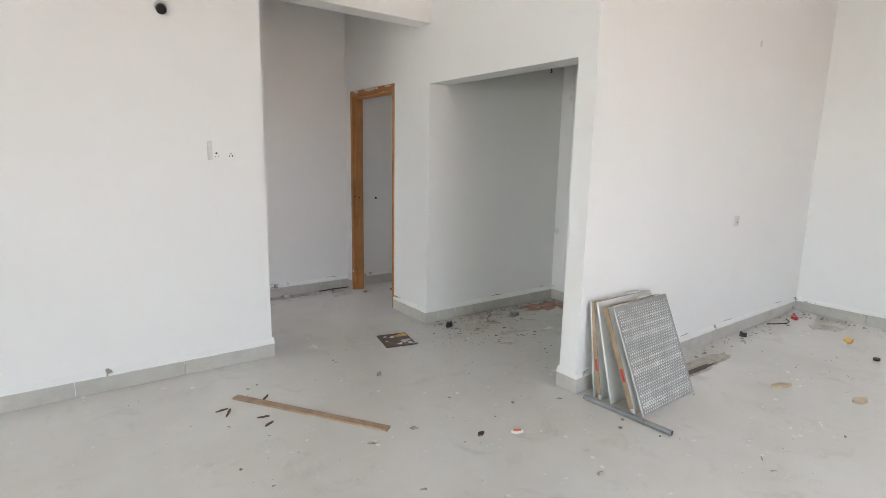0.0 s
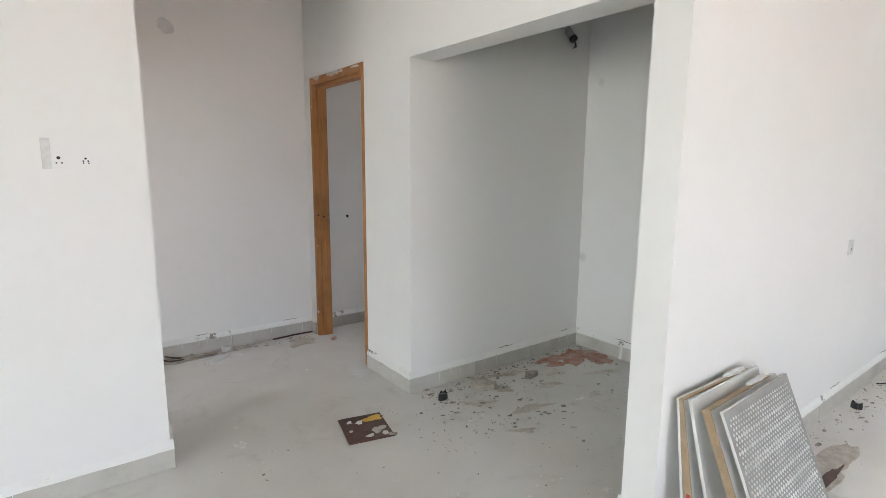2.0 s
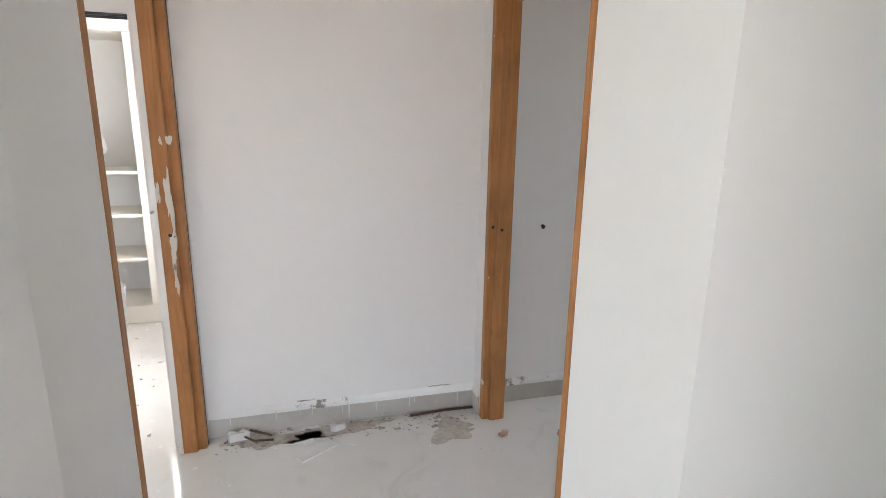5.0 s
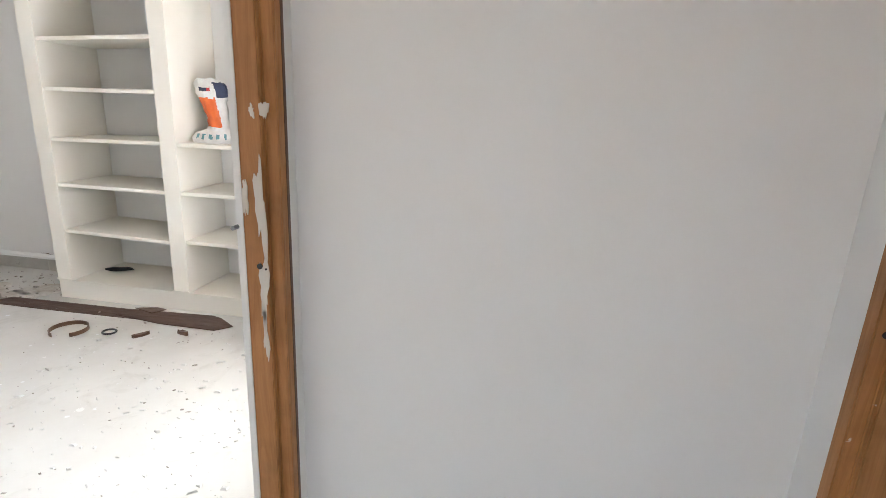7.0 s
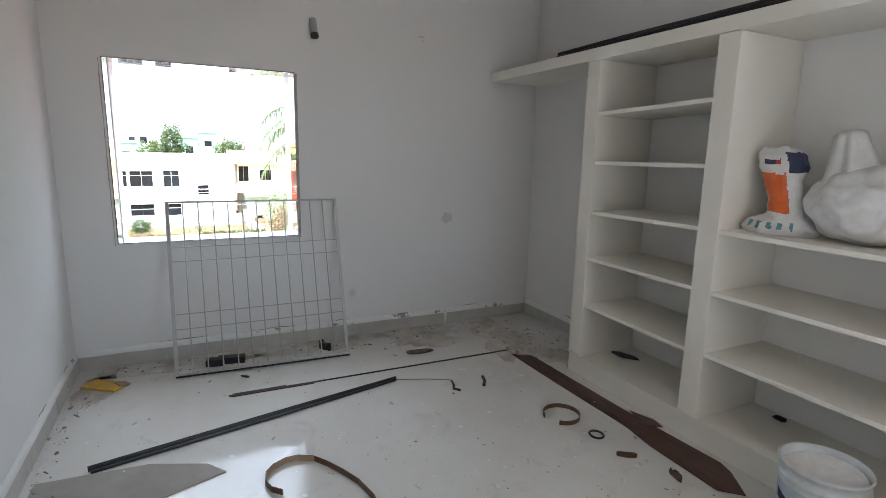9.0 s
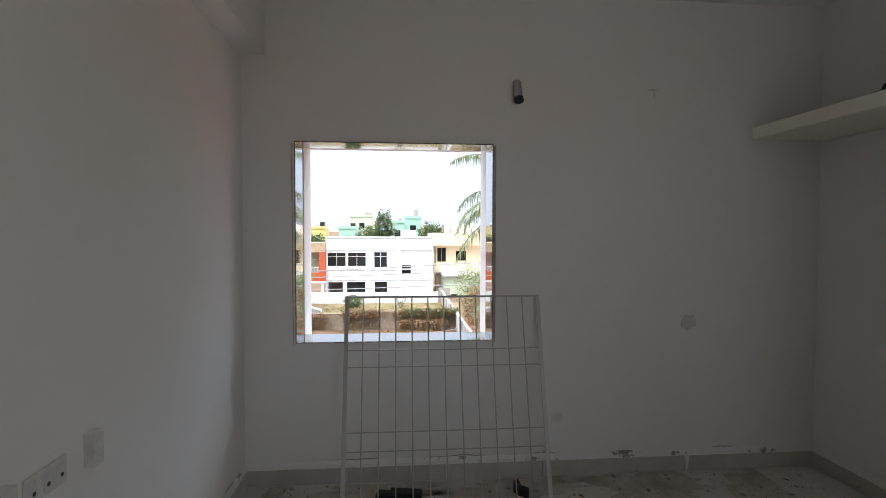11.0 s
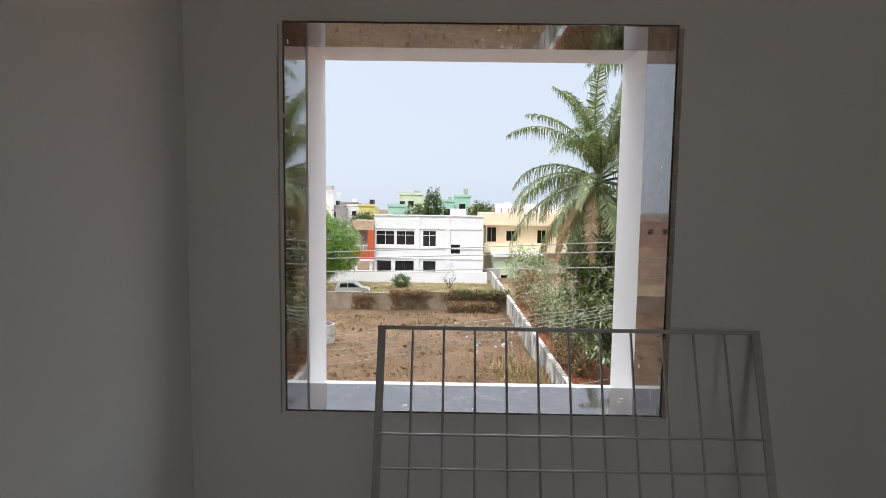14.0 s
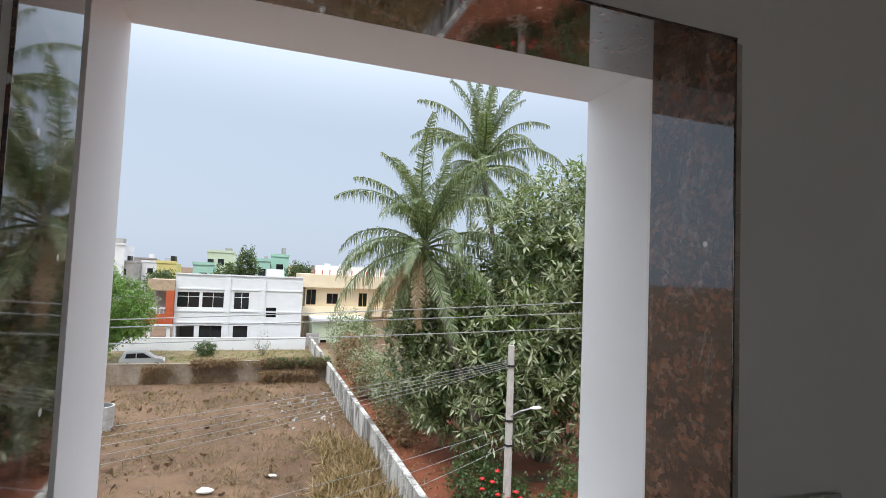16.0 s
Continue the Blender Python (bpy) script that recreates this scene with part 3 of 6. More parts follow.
def skirting(name, start, end, step=0.6, gaps=True):
    """Along a wall's foot from start to end, with the room on the left hand."""
    a, b = Vector((*start, 0)), Vector((*end, 0))
    d = b - a
    yaw = math.degrees(math.atan2(d.y, d.x))
    ob = tagged(new(name), "grey-beige tile skirting with paint drips and a ragged mortar line", "skirting", kind="structure")
    ob.matrix_basis = pose(a.x, a.y, 0, 0, 0, yaw)
    n = max(1, round(d.length / step))
    each = d.length / n
    for i in range(n):
        t = new("tile", tile_mesh(each))
        t.parent = ob
        t.matrix_basis = pose(i * each, rng.uniform(0, 0.0012), 0, 0, 0, rng.uniform(-0.08, 0.08))
    bm = bmesh.new()
    k = max(2, int(d.length / 0.06))
    xs = [d.length * i / k for i in range(k + 1)]
    lower, upper, back = [], [], []
    for x in xs:
        lower.append(bm.verts.new((x, 0.0142, 0.0985 - rng.uniform(0, 0.003))))
        upper.append(bm.verts.new((x, 0.011 + rng.uniform(-0.002, 0.002), 0.112 + rng.uniform(0, 0.004))))
        back.append(bm.verts.new((x, -0.001, 0.136 + rng.uniform(0, 0.008) * (rng.random() > 0.4))))
    for i in range(k):
        bm.faces.new((lower[i], lower[i + 1], upper[i + 1], upper[i]))
        bm.faces.new((upper[i], upper[i + 1], back[i + 1], back[i]))
    part("mortar", bm, M_MORTAR, ob)
    x = rng.uniform(0.0, 0.6)
    while gaps and x < d.length - 0.3:
        w = min(rng.uniform(0.08, 0.35), d.length - x - 0.02)
        low, high = [], []
        for i in range(7):
            px, z = x + w * i / 6, 0.141 + rng.uniform(-0.003, 0.005)
            half = 0.0005 + rng.uniform(0.001, 0.0035) * math.sin(3.14 * i / 6)
            low.append((px, z - half))
            high.append((px, z + half))
        gap = outline(low + high[::-1], -0.0022, 0.001)
        bmesh.ops.transform(gap, matrix=Matrix.Rotation(radians(90), 4, "X"), verts=gap.verts)
        bmesh.ops.recalc_face_normals(gap, faces=gap.faces)
        part("open_joint", gap, M_CRUMB, ob, "dark ragged gap above the skirting")
        x += w + rng.uniform(0.25, 1.1)
    return ob


for s, e in (
    ((1.25, 3.80), (-3.5, 3.80)), ((1.26, 4.395), (1.26, 3.985)), ((1.26, 3.985), (1.235, 3.787)), ((2.598, 5.36), (1.262, 5.36)), ((2.60, 3.797), (2.60, 4.355)),
    ((4.21, 3.81), (2.587, 3.81)), ((4.21, 2.288), (4.21, 3.797)), ((2.60, 2.137), (2.60, 2.301)), ((5.98, 2.15), (2.587, 2.15)),
    ((5.98, -3.0), (5.98, 2.137)), ((-2.647, 3.985), (1.12, 3.985)), ((-2.66, 7.57), (-2.66, 3.985)), ((-1.37, 7.57), (-2.647, 7.57)),
    ((5.3, 5.36), (2.74, 5.36)), ((2.60, 5.255), (2.60, 5.345)),
):
    skirting("baseboard", s, e, gaps=s != (1.25, 3.80))

# ---- hall: leaning tiles, conduit, timber, litter ----
def leaning(x, y, yaw, lean):
    """A pose for a sheet whose foot is at (x, y) and which leans back towards +y."""
    return pose(x, y, 0.0, 0, 0, yaw) @ pose(0, 0, 0, -lean, 0, 0)


def floor_tile(m, wide, high, thick, label, back=False, carton=False):
    ob = thing("floor_tile", label, "tile", group="stack of leaning tiles")
    ob.matrix_basis = m
    part("slab", boxes((0, wide, 0, thick, 0, high), bevel=0.0015), M_TILEFACE, ob)
    if back:
        part("bisque", boxes((0.002, wide - 0.002, -0.003, -0.0002, 0.002, high - 0.002)), M_BISQUE, ob, "grey unglazed tile back")
        bm = bmesh.new()
        r = random.Random(11)
        nx, nz = 26, 38
        for j in range(nz):
            for i in range(nx):
                x = 0.02 + (i + 0.5 * (j % 2)) * (wide - 0.04) / nx
                z = 0.02 + j * (high - 0.04) / nz
                s = (0.0098 if j % 12 in (2, 3, 6, 9) else 0.0062) * r.uniform(0.75, 1.1)
                v = [bm.verts.new((x + a * s, -0.0032, z + b * s)) for a, b in ((0, -1), (1, 0), (0, 1), (-1, 0))]
                t = [bm.verts.new((x + a * s * 0.7, -0.0052, z + b * s * 0.7)) for a, b in ((0, -1), (1, 0), (0, 1), (-1, 0))]
                bm.faces.new(t)
                for k in range(4):
                    bm.faces.new((v[k], v[(k + 1) % 4], t[(k + 1) % 4], t[k]))
        tagged(part("studs", bm, M_STUD, ob, "rows of pale raised studs"), kind="stuff")
    if carton:
        part("carton_side", boxes((-0.006, -0.0005, -0.002, thick + 0.004, 0.03, high + 0.003)), M_BOXBOARD, ob, "torn brown carton edge")
        part("carton_top", boxes((-0.006, wide * 0.9, -0.003, thick + 0.006, high + 0.0005, high + 0.005)), M_BOXBOARD, ob, "torn brown carton edge")
        part("carton_print", boxes((-0.0075, -0.0062, 0.004, thick - 0.004, high * 0.3, high * 0.42)), M_RED, ob, "red print on the carton")
        r = random.Random(4)
        part("carton_flap", outline([(wide * 0.72 + x, 0.01 + y) for x, y in ragged(r, 0.07, 0.016, 14, 0.4)], high + 0.006, high + 0.016), M_WHITEPLASTIC, ob, "torn white label")
    return ob


floor_tile(leaning(2.655, 2.045, -1.5, 7), 0.56, 0.60, 0.010, "white vitrified floor tile leaning against the wall")
floor_tile(leaning(2.662, 2.000, -1.0, 10), 0.56, 0.60, 0.022, "white floor tiles in a torn brown carton, leaning", carton=True)
floor_tile(leaning(2.664, 1.925, 0.5, 14), 0.56, 0.62, 0.012, "white vitrified floor tile leaning in a stack")
floor_tile(leaning(2.676, 1.775, 0.8, 22), 0.57, 0.63, 0.024, "floor tiles in a torn brown carton, leaning", carton=True)
floor_tile(leaning(2.684, 1.720, 1.5, 23), 0.575, 0.645, 0.010, "floor tile leaning with its grey studded back outward", back=True)

con = thing("conduit_pipe", "grey galvanised conduit pipe lying on the floor", "pipe", (2.60, 1.80, 0))
part("tube", rod(bmesh.new(), (-0.018, 0.263, 0.016), (0.025, -0.282, 0.016), 0.0155, 18), M_CONDUIT, con)
# the tube is capped: a black disc stands for its shaded bore
part("mouth", rod(bmesh.new(), (0.0247, -0.278, 0.016), (0.0252, -0.2835, 0.016), 0.0125, 18), M_BLACK, con, "black disc standing in for the dark bore")
part("collar", rod(bmesh.new(), (-0.017, 0.25, 0.016), (-0.0155, 0.232, 0.016), 0.0172, 18), M_CONDUIT, con)

d = Vector((1.408 - 0.835, 2.428 - 3.267))
solo("timber_batten", boxes((-d.length / 2, d.length / 2, -0.024, 0.024, 0.0, 0.012), bevel=0.002), M_BATTEN, "thin raw timber batten lying on the floor", "batten",
     m=pose(1.121, 2.847, 0.0, 0, 0, math.degrees(math.atan2(d.y, d.x))))

rng = random.Random(21)
off = thing("tile_offcut", "square dark tile offcut with dried cement and yellow paint", "tile", (2.155, 3.585, 0), rz=-13)
part("slab", boxes((-0.122, 0.122, -0.138, 0.138, 0, 0.009), bevel=0.0015), M_LAMINATE, off)
part("paint_patch", outline([(0.06 + x, 0.08 + y) for x, y in ragged(rng, 0.05, 0.035, 16, 0.4)], 0.0092, 0.0115), M_YELLOW, off, "dried yellow paint")
for k, (bx, by, br) in enumerate(((-0.07, 0.08, 0.016), (-0.085, -0.02, 0.012), (0.06, -0.05, 0.04), (0.0, -0.1, 0.018), (0.085, -0.1, 0.02), (-0.02, 0.06, 0.02))):
    part("cement_blot", outline([(bx + x, by + y) for x, y in ragged(rng, br, br * 0.8, 16, 0.45)], 0.0092, 0.0105 + 0.0003 * k), M_MUD if k == 2 else M_TILEFACE, off, "pale cement blot")


def scrap(name, label, category, material, x, y, length, wide, high, yaw, wild=0.25, group="", n=12):
    bm = outline(ragged(rng, length / 2, wide / 2, n, wild), 0, high)
    for v in bm.verts:
        if v.co.z > 0:
            v.co.z *= rng.uniform(0.6, 1.3)
    return solo(name, bm, material, label, category, group, pose(x, y, 0, 0, 0, yaw))


for x, y, l, a in ((0.732, 3.145, 0.07, 10), (0.754, 3.098, 0.09, 60), (0.986, 3.169, 0.075, 50), (0.897, 2.938, 0.06, -20), (0.902, 2.845, 0.07, 30)):
    scrap("timber_sliver", "dark thin wood sliver on the floor", "wood chip", M_LAMINATE, x, y, l, 0.014, 0.006, a, group="wood slivers")
packet = thing("snack_wrapper", "crumpled orange and white snack wrapper on the floor", "wrapper", (1.962, 2.014, 0), rz=-30)
part("foil", outline(ragged(rng, 0.028, 0.014, 14, 0.3), 0, 0.012), M_WHITEPLASTIC, packet)
part("print", outline(ragged(rng, 0.02, 0.01, 12, 0.3), 0.0122, 0.016), M_ORANGE, packet, "orange print")
for x, y, l, a, mm, lb in ((1.79, 2.111, 0.045, 10, M_LAMINATE, "small dark chip on the floor"), (1.719, 3.086, 0.05, 40, M_MUD, "small lump of dry cement on the floor"), (2.179, 2.506, 0.05, 70, M_TILEFACE, "small white tile chip on the floor"), (1.55, 1.62, 0.06, 100, M_TILEFACE, "small white plaster chip on the floor"), (2.24, 3.44, 0.05, 0, M_CRUMB, "small lump of dry cement on the floor")):
    scrap("floor_chip", lb, "debris", mm, x, y, l, 0.03, 0.01, a, group="loose chips")
scrap("foam_strip", "curled pale yellow foam strip on the floor", "debris", M_BANDIN, 3.818, 1.442, 0.16, 0.05, 0.018, -20, 0.15)
scrap("dry_leaf", "dry curled brown leaf on the floor", "leaf", M_BANDIN, 3.996, 1.07, 0.13, 0.06, 0.014, -10, 0.2)
scrap("plastic_cap", "small black plastic cap on the floor", "cap", M_BLACK, 4.958, 1.229, 0.05, 0.045, 0.015, 0, 0.08)
scrap("yellow_paper", "crumpled pale yellow paper on the floor", "paper", M_YELLOW, 5.30, 1.50, 0.15, 0.06, 0.012, 20, 0.35)
scrap("red_wrapper", "crumpled red wrapper beside the skirting", "wrapper", M_RED, 5.62, 2.02, 0.11, 0.06, 0.03, 20, 0.35)
scrap("bottle_cap", "black crushed cap beside the skirting", "cap", M_BLACK, 4.66, 2.06, 0.06, 0.04, 0.03, 70, 0.3)
solo("wire_offcut", tube(bmesh.new(), [(5.2, 2.09, 0.006), (5.27, 2.04, 0.006), (5.36, 1.99, 0.008), (5.45, 2.0, 0.006), (5.52, 2.05, 0.006)], 0.005, 6), M_BLACK, "short bent black wire on the floor", "wire")
for cx, cy, rx, ry, mm, lb in ((3.72, 1.93, 0.34, 0.085, M_MUD, "brown cement spill on the floor"), (3.62, 1.90, 0.22, 0.02, M_LAMINATE, "dark muddy streak on the floor"), (5.65, 1.75, 0.26, 0.1, M_DUST, "pale cement spill on the floor")):
    solo("cement_spill", outline([(cx + x, cy + y) for x, y in ragged(rng, rx, ry, 30, 0.35)], 0.0, 0.004 + 0.002 * (mm is M_LAMINATE)), mm, lb, "spill")


def crumbs(name, label, boxes_, n, seed, material, small=0.004, big=0.016):
    r = random.Random(seed)
    vs, fs = [], []
    for k in range(n):
        x0, x1, y0, y1 = r.choice(boxes_)
        cx, cy, s = r.uniform(x0, x1), r.uniform(y0, y1), small + (big - small) * r.random() ** 3
        a, st, h = r.uniform(0, 6.28), r.uniform(0.4, 1.6), s * r.uniform(0.25, 0.8)
        b = len(vs)
        for z, q in ((0.0005, 1.0), (h, 0.6)):
            for i in range(4):
                px, py = math.cos(a) * s * q * (1 if i in (0, 1) else -1) * st, s * q * (1 if i in (0, 3) else -1)
                vs.append((cx + px - math.sin(a) * py * 0.7, cy + math.sin(a) * px + py * math.cos(a) * 0.7 + r.uniform(-0.2, 0.2) * s, z))
        fs += [(b + 4, b + 5, b + 6, b + 7)] + [(b + i, b + (i + 1) % 4, b + 4 + (i + 1) % 4, b + 4 + i) for i in range(4)]
    me = bpy.data.meshes.new(name)
    me.from_pydata(vs, [], fs)
    me.materials.append(material)
    return tagged(new(name, me), label, "debris", kind="stuff")


crumbs("hall_crumbs", "scattered cement crumbs and paint flakes on the hall floor", [(0.3, 6.0, 0.2, 3.7)], 260, 1, M_CRUMB)
crumbs("hall_flakes", "scattered white paint flakes on the hall floor", [(0.3, 6.0, -0.2, 3.7), (0.3, 2.5, 0.3, 2.5)], 260, 2, M_TILEFACE, 0.004, 0.014)
crumbs("niche_crumbs", "cement crumbs and grit on the niche floor", [(2.65, 4.15, 2.4, 3.75), (2.62, 4.1, 3.4, 3.79), (2.3, 3.2, 3.1, 3.7)], 620, 3, M_CRUMB, 0.003, 0.013)
crumbs("skirting_grit", "grit and dirt swept along the skirting", [(1.3, 2.58, 5.2, 5.34), (3.0, 6.1, 1.95, 2.13), (5.74, 5.95, -0.5, 2.1), (2.62, 4.18, 3.68, 3.79)], 900, 4, M_CRUMB, 0.003, 0.014)

# niche
for cx, cy, rx, ry in ((4.0, 3.6, 0.17, 0.12), (3.85, 3.68, 0.2, 0.05), (4.08, 3.47, 0.1, 0.09), (3.72, 3.6, 0.09, 0.04)):
    solo("red_stain", outline([(cx + x, cy + y) for x, y in ragged(rng, rx, ry, 34, 0.5)], 0.0, 0.002 + 0.0006 * (cx % 0.3)), M_REDSTAIN, "spilt red oxide powder on the floor", "stain", "red oxide spills")
for cx, cy, rx, ry in ((2.86, 3.46, 0.13, 0.035), (3.12, 3.52, 0.1, 0.05), (3.08, 3.22, 0.14, 0.04), (3.42, 3.38, 0.12, 0.03), (3.3, 3.68, 0.2, 0.03), (3.62, 3.5, 0.09, 0.04), (2.84, 3.06, 0.08, 0.03), (3.55, 3.12, 0.06, 0.03), (3.9, 3.3, 0.2, 0.025)):
    solo("cement_smear", outline([(cx + x * 0.9 + y * 0.5, cy + y - x * 0.35) for x, y in ragged(rng, rx * 0.8, ry * 0.8, 34, 0.75)], 0.0, 0.0016), M_DUST, "dried cement smear on the niche floor", "stain", "cement smears")
scrap("black_cap", "black plastic cap with a red rim on the floor", "cap", M_BLACK, 2.72, 3.63, 0.075, 0.05, 0.035, 30, 0.15)
scrap("crumpled_rag", "dirty crumpled rag on the niche floor", "rag", M_MUD, 3.05, 3.62, 0.18, 0.1, 0.035, -40, 0.5)
scrap("crumpled_rag", "dirty crumpled rag on the niche floor", "rag", M_CRUMB, 3.42, 3.55, 0.12, 0.06, 0.025, 20, 0.5)


def lumpy(rx, ry, rz, seed, wild=0.25, cuts=3, freq=3.0, flat=True):
    """A closed crumpled body standing on z = 0."""
    bm = bmesh.new()
    bmesh.ops.create_icosphere(bm, subdivisions=cuts, radius=1)
    o = Vector((seed * 3.1, seed * 1.7, seed * 0.9))
    for v in bm.verts:
        n = v.co.normalized()
        k = 1 + wild * (noise.noise(n * freq + o) + 0.5 * noise.noise(n * freq * 2.4 + o))
        v.co = Vector((n.x * rx * k, n.y * ry * k, max(0.0, rz + n.z * rz * k) if flat else rz + n.z * rz * k))
    for f in bm.faces:
        f.smooth = True
    return bm


solo("polythene_sheet", lumpy(0.09, 0.12, 0.03, 7, 0.35, 4, 2.6), M_FILM, "crumpled clear polythene sheet on the niche floor", "plastic sheet", m=pose(4.0, 2.86, 0))


# fittings on walls
def fitting_box(name, x, y, z, facing, wide, high, label, slots=0, proud=0.008):
    """A flush switch box on a wall; facing: the yaw in degrees of the way it looks, 0 being -y."""
    ob = thing(name, label, "switch box", (x, y, z), rz=facing)
    part("plate", boxes((-wide / 2, wide / 2, -proud, 0.002, -high / 2, high / 2), bevel=0.002), M_SWITCH, ob)
    for k in range(slots):
        cx = (k - (slots - 1) / 2) * wide / max(slots, 1)
        part("recess", boxes((cx - wide * 0.3 / slots, cx + wide * 0.3 / slots, -proud - 0.0015, -proud + 0.0005, -high * 0.3, high * 0.3)), M_GREYSTAIN, ob, "grey recess with cement")
        # black disc on the face, coloured for the shade inside a screw hole
        part("screw_hole", rod(bmesh.new(), (cx + 0.004, -proud - 0.0025, -0.01), (cx + 0.004, -proud, -0.01), 0.006, 10), M_BLACK, ob, "black disc for the dark inside a hole")
    return ob


fitting_box("switch_box", 0.89, 3.80, 1.465, 0, 0.03, 0.12, "white plastic switch box edge set in the wall", 0, 0.004)
sock = thing("socket_plate", "painted-over double socket plate with dark pin holes", "socket", (0.975, 3.80, 1.44))
part("plate", boxes((-0.075, 0.085, -0.0025, 0.001, -0.03, 0.03), bevel=0.001), M_WALL, sock)
# black studs on the plate give the shade inside the socket's holes
for hx, hz, hr in ((-0.047, 0.008, 0.0065), (-0.055, -0.012, 0.003), (-0.037, -0.012, 0.003), (0.042, 0.006, 0.0042), (0.034, -0.004, 0.0032), (0.05, -0.004, 0.0032), (0.034, -0.012, 0.003), (0.052, -0.012, 0.003)):
    part("pin_hole", rod(bmesh.new(), (hx, -0.0035, hz), (hx, -0.001, hz), hr, 10), M_BLACK, sock, "black disc for the dark of a pin hole")
fitting_box("switch_box", 4.50, 2.15, 0.985, 0, 0.085, 0.085, "white wall box set in the plaster", 1, 0.004)
fitting_box("switch_box", -0.785, 3.985, 0.88, 180, 0.05, 0.105, "white switch box standing proud of the wall", 0, 0.03)
fitting_box("switch_box", -0.945, 3.985, 0.875, 180, 0.16, 0.075, "white switch box with open sockets", 3, 0.006)
fitting_box("switch_box", -1.135, 3.985, 0.88, 180, 0.05, 0.10, "white switch box standing proud of the wall", 0, 0.03)


def smudge(x, y, z, facing, rx, rz, label, material=M_GREYSTAIN):
    bm = outline(ragged(rng, rx, rz, 26, 0.25), 0, 0.0025)
    bmesh.ops.transform(bm, matrix=Matrix.Rotation(radians(90), 4, "X"), verts=bm.verts)
    bmesh.ops.recalc_face_normals(bm, faces=bm.faces)
    return solo("wall_smudge", bm, material, label, "smudge", m=pose(x, y, z, 0, 0, facing))


smudge(-2.66, 6.712, 0.944, 90, 0.045, 0.05, "grey filler smudge on the wall")
smudge(-2.66, 6.45, 2.385, 90, 0.03, 0.007, "thin grey scratch on the wall")
smudge(-2.66, 6.46, 2.355, 90, 0.006, 0.012, "thin grey scratch on the wall")
smudge(1.62, 5.36, 2.36, 0, 0.05, 0.05, "faint grey smudge on the wall")
smudge(4.21, 3.09, 2.385, -90, 0.05, 0.06, "grey smudge on the niche wall")
smudge(4.567, 2.15, 2.361, 0, 0.02, 0.025, "small grey nick in the plaster")
smudge(2.956, 5.36, 0.984, 0, 0.012, 0.012, "small dark nick in the plaster", M_BLACK)


def conduit_stub(x, y, z, facing, label, length=0.055, drop=0.06):
    ob = thing("conduit_stub", label, "conduit", (x, y, z), rz=facing)
    a, b = Vector((0, 0.004, drop)), Vector((0, -length, -0.012))
    part("pipe", rod(bmesh.new(), a, b, 0.026, 18), M_PVC, ob, "grey plastic conduit")
    u = (b - a).normalized()
    # closed black collar, its colour standing for the pipe's unlit bore
    part("mouth", rod(bmesh.new(), b - u * 0.016, b + u * 0.004, 0.0285, 18), M_BLACK, ob, "black collar standing in for the dark open end")
    return ob


conduit_stub(-2.66, 5.60, 2.30, 90, "grey conduit stub with a black mouth in the wall", 0.06, 0.11)
st = conduit_stub(0.663, 3.80, 2.28, 0, "black lamp conduit mouth in the wall", 0.03, 0.012)
part("rose", rod(bmesh.new(), (0, 0.003, 0.01), (0, -0.008, 0.006), 0.034, 20), M_GREYSTAIN, st, "chipped grey rim")
st = conduit_stub(3.951, 3.81, 2.33, 0, "grey lamp conduit stub with hanging wires", 0.06, 0.07)
part("wires", tube(bmesh.new(), [(0, -0.06, -0.012), (0.012, -0.07, -0.05), (-0.01, -0.068, -0.075), (0.02, -0.07, -0.06)], 0.006, 6), M_BLACK, st, "dark bent wires")

solo("hanging_wire", tube(bmesh.new(), [(5.98, 1.62, 2.46), (5.965, 1.68, 2.462), (5.96, 1.654, 2.45), (5.958, 1.64, 2.35), (5.96, 1.624, 2.23)], 0.006, 8), M_BLACK, "black lamp wire hanging from the far wall", "wire")

# corridor
for cx, cy, rx, ry, mm in ((1.55, 5.27, 0.2, 0.06, M_MUD), (1.9, 5.29, 0.22, 0.045, M_MUD), (1.72, 5.24, 0.1, 0.04, M_TILEFACE), (2.5, 4.3, 0.06, 0.1, M_TILEFACE), (2.42, 5.15, 0.12, 0.09, M_MUD)):
    solo("plaster_dust", outline([(cx + x, min(cy + y, 5.345)) for x, y in ragged(rng, rx, ry, 34, 0.5)], 0.0, 0.0022), mm, "pale plaster dust and dried cement along the skirting", "stain", "plaster spills")
vs, fs = [], []
for k in range(36):
    s = rng.random()
    w, z0 = rng.uniform(0.0015, 0.004), 0.1 - rng.uniform(0.02, 0.085)
    side = k % 3
    p = (rng.uniform(2.65, 4.15), 3.7955) if side == 0 else (rng.uniform(1.35, 2.55), 5.3455) if side == 1 else (4.1955, rng.uniform(2.4, 3.7))
    q = (1, 0) if side < 2 else (0, 1)
    b = len(vs)
    vs += [(p[0] - q[0] * w, p[1] - q[1] * w, 0.105), (p[0] + q[0] * w, p[1] + q[1] * w, 0.105), (p[0] + q[0] * w * 0.5, p[1] + q[1] * w * 0.5, z0), (p[0] - q[0] * w * 0.5, p[1] - q[1] * w * 0.5, z0)]
    fs.append((b, b + 1, b + 2, b + 3))
me = bpy.data.meshes.new("paint_drips")
me.from_pydata(vs, [], fs)
me.materials.append(M_TILEFACE)
tagged(new("paint_drips", me), "thin white paint drips down the skirting tiles", "paint", kind="stuff")
tr = thing("tile_strip", "narrow white tile offcut on the corridor floor", "tile", (1.757, 5.124, 0), rz=32)
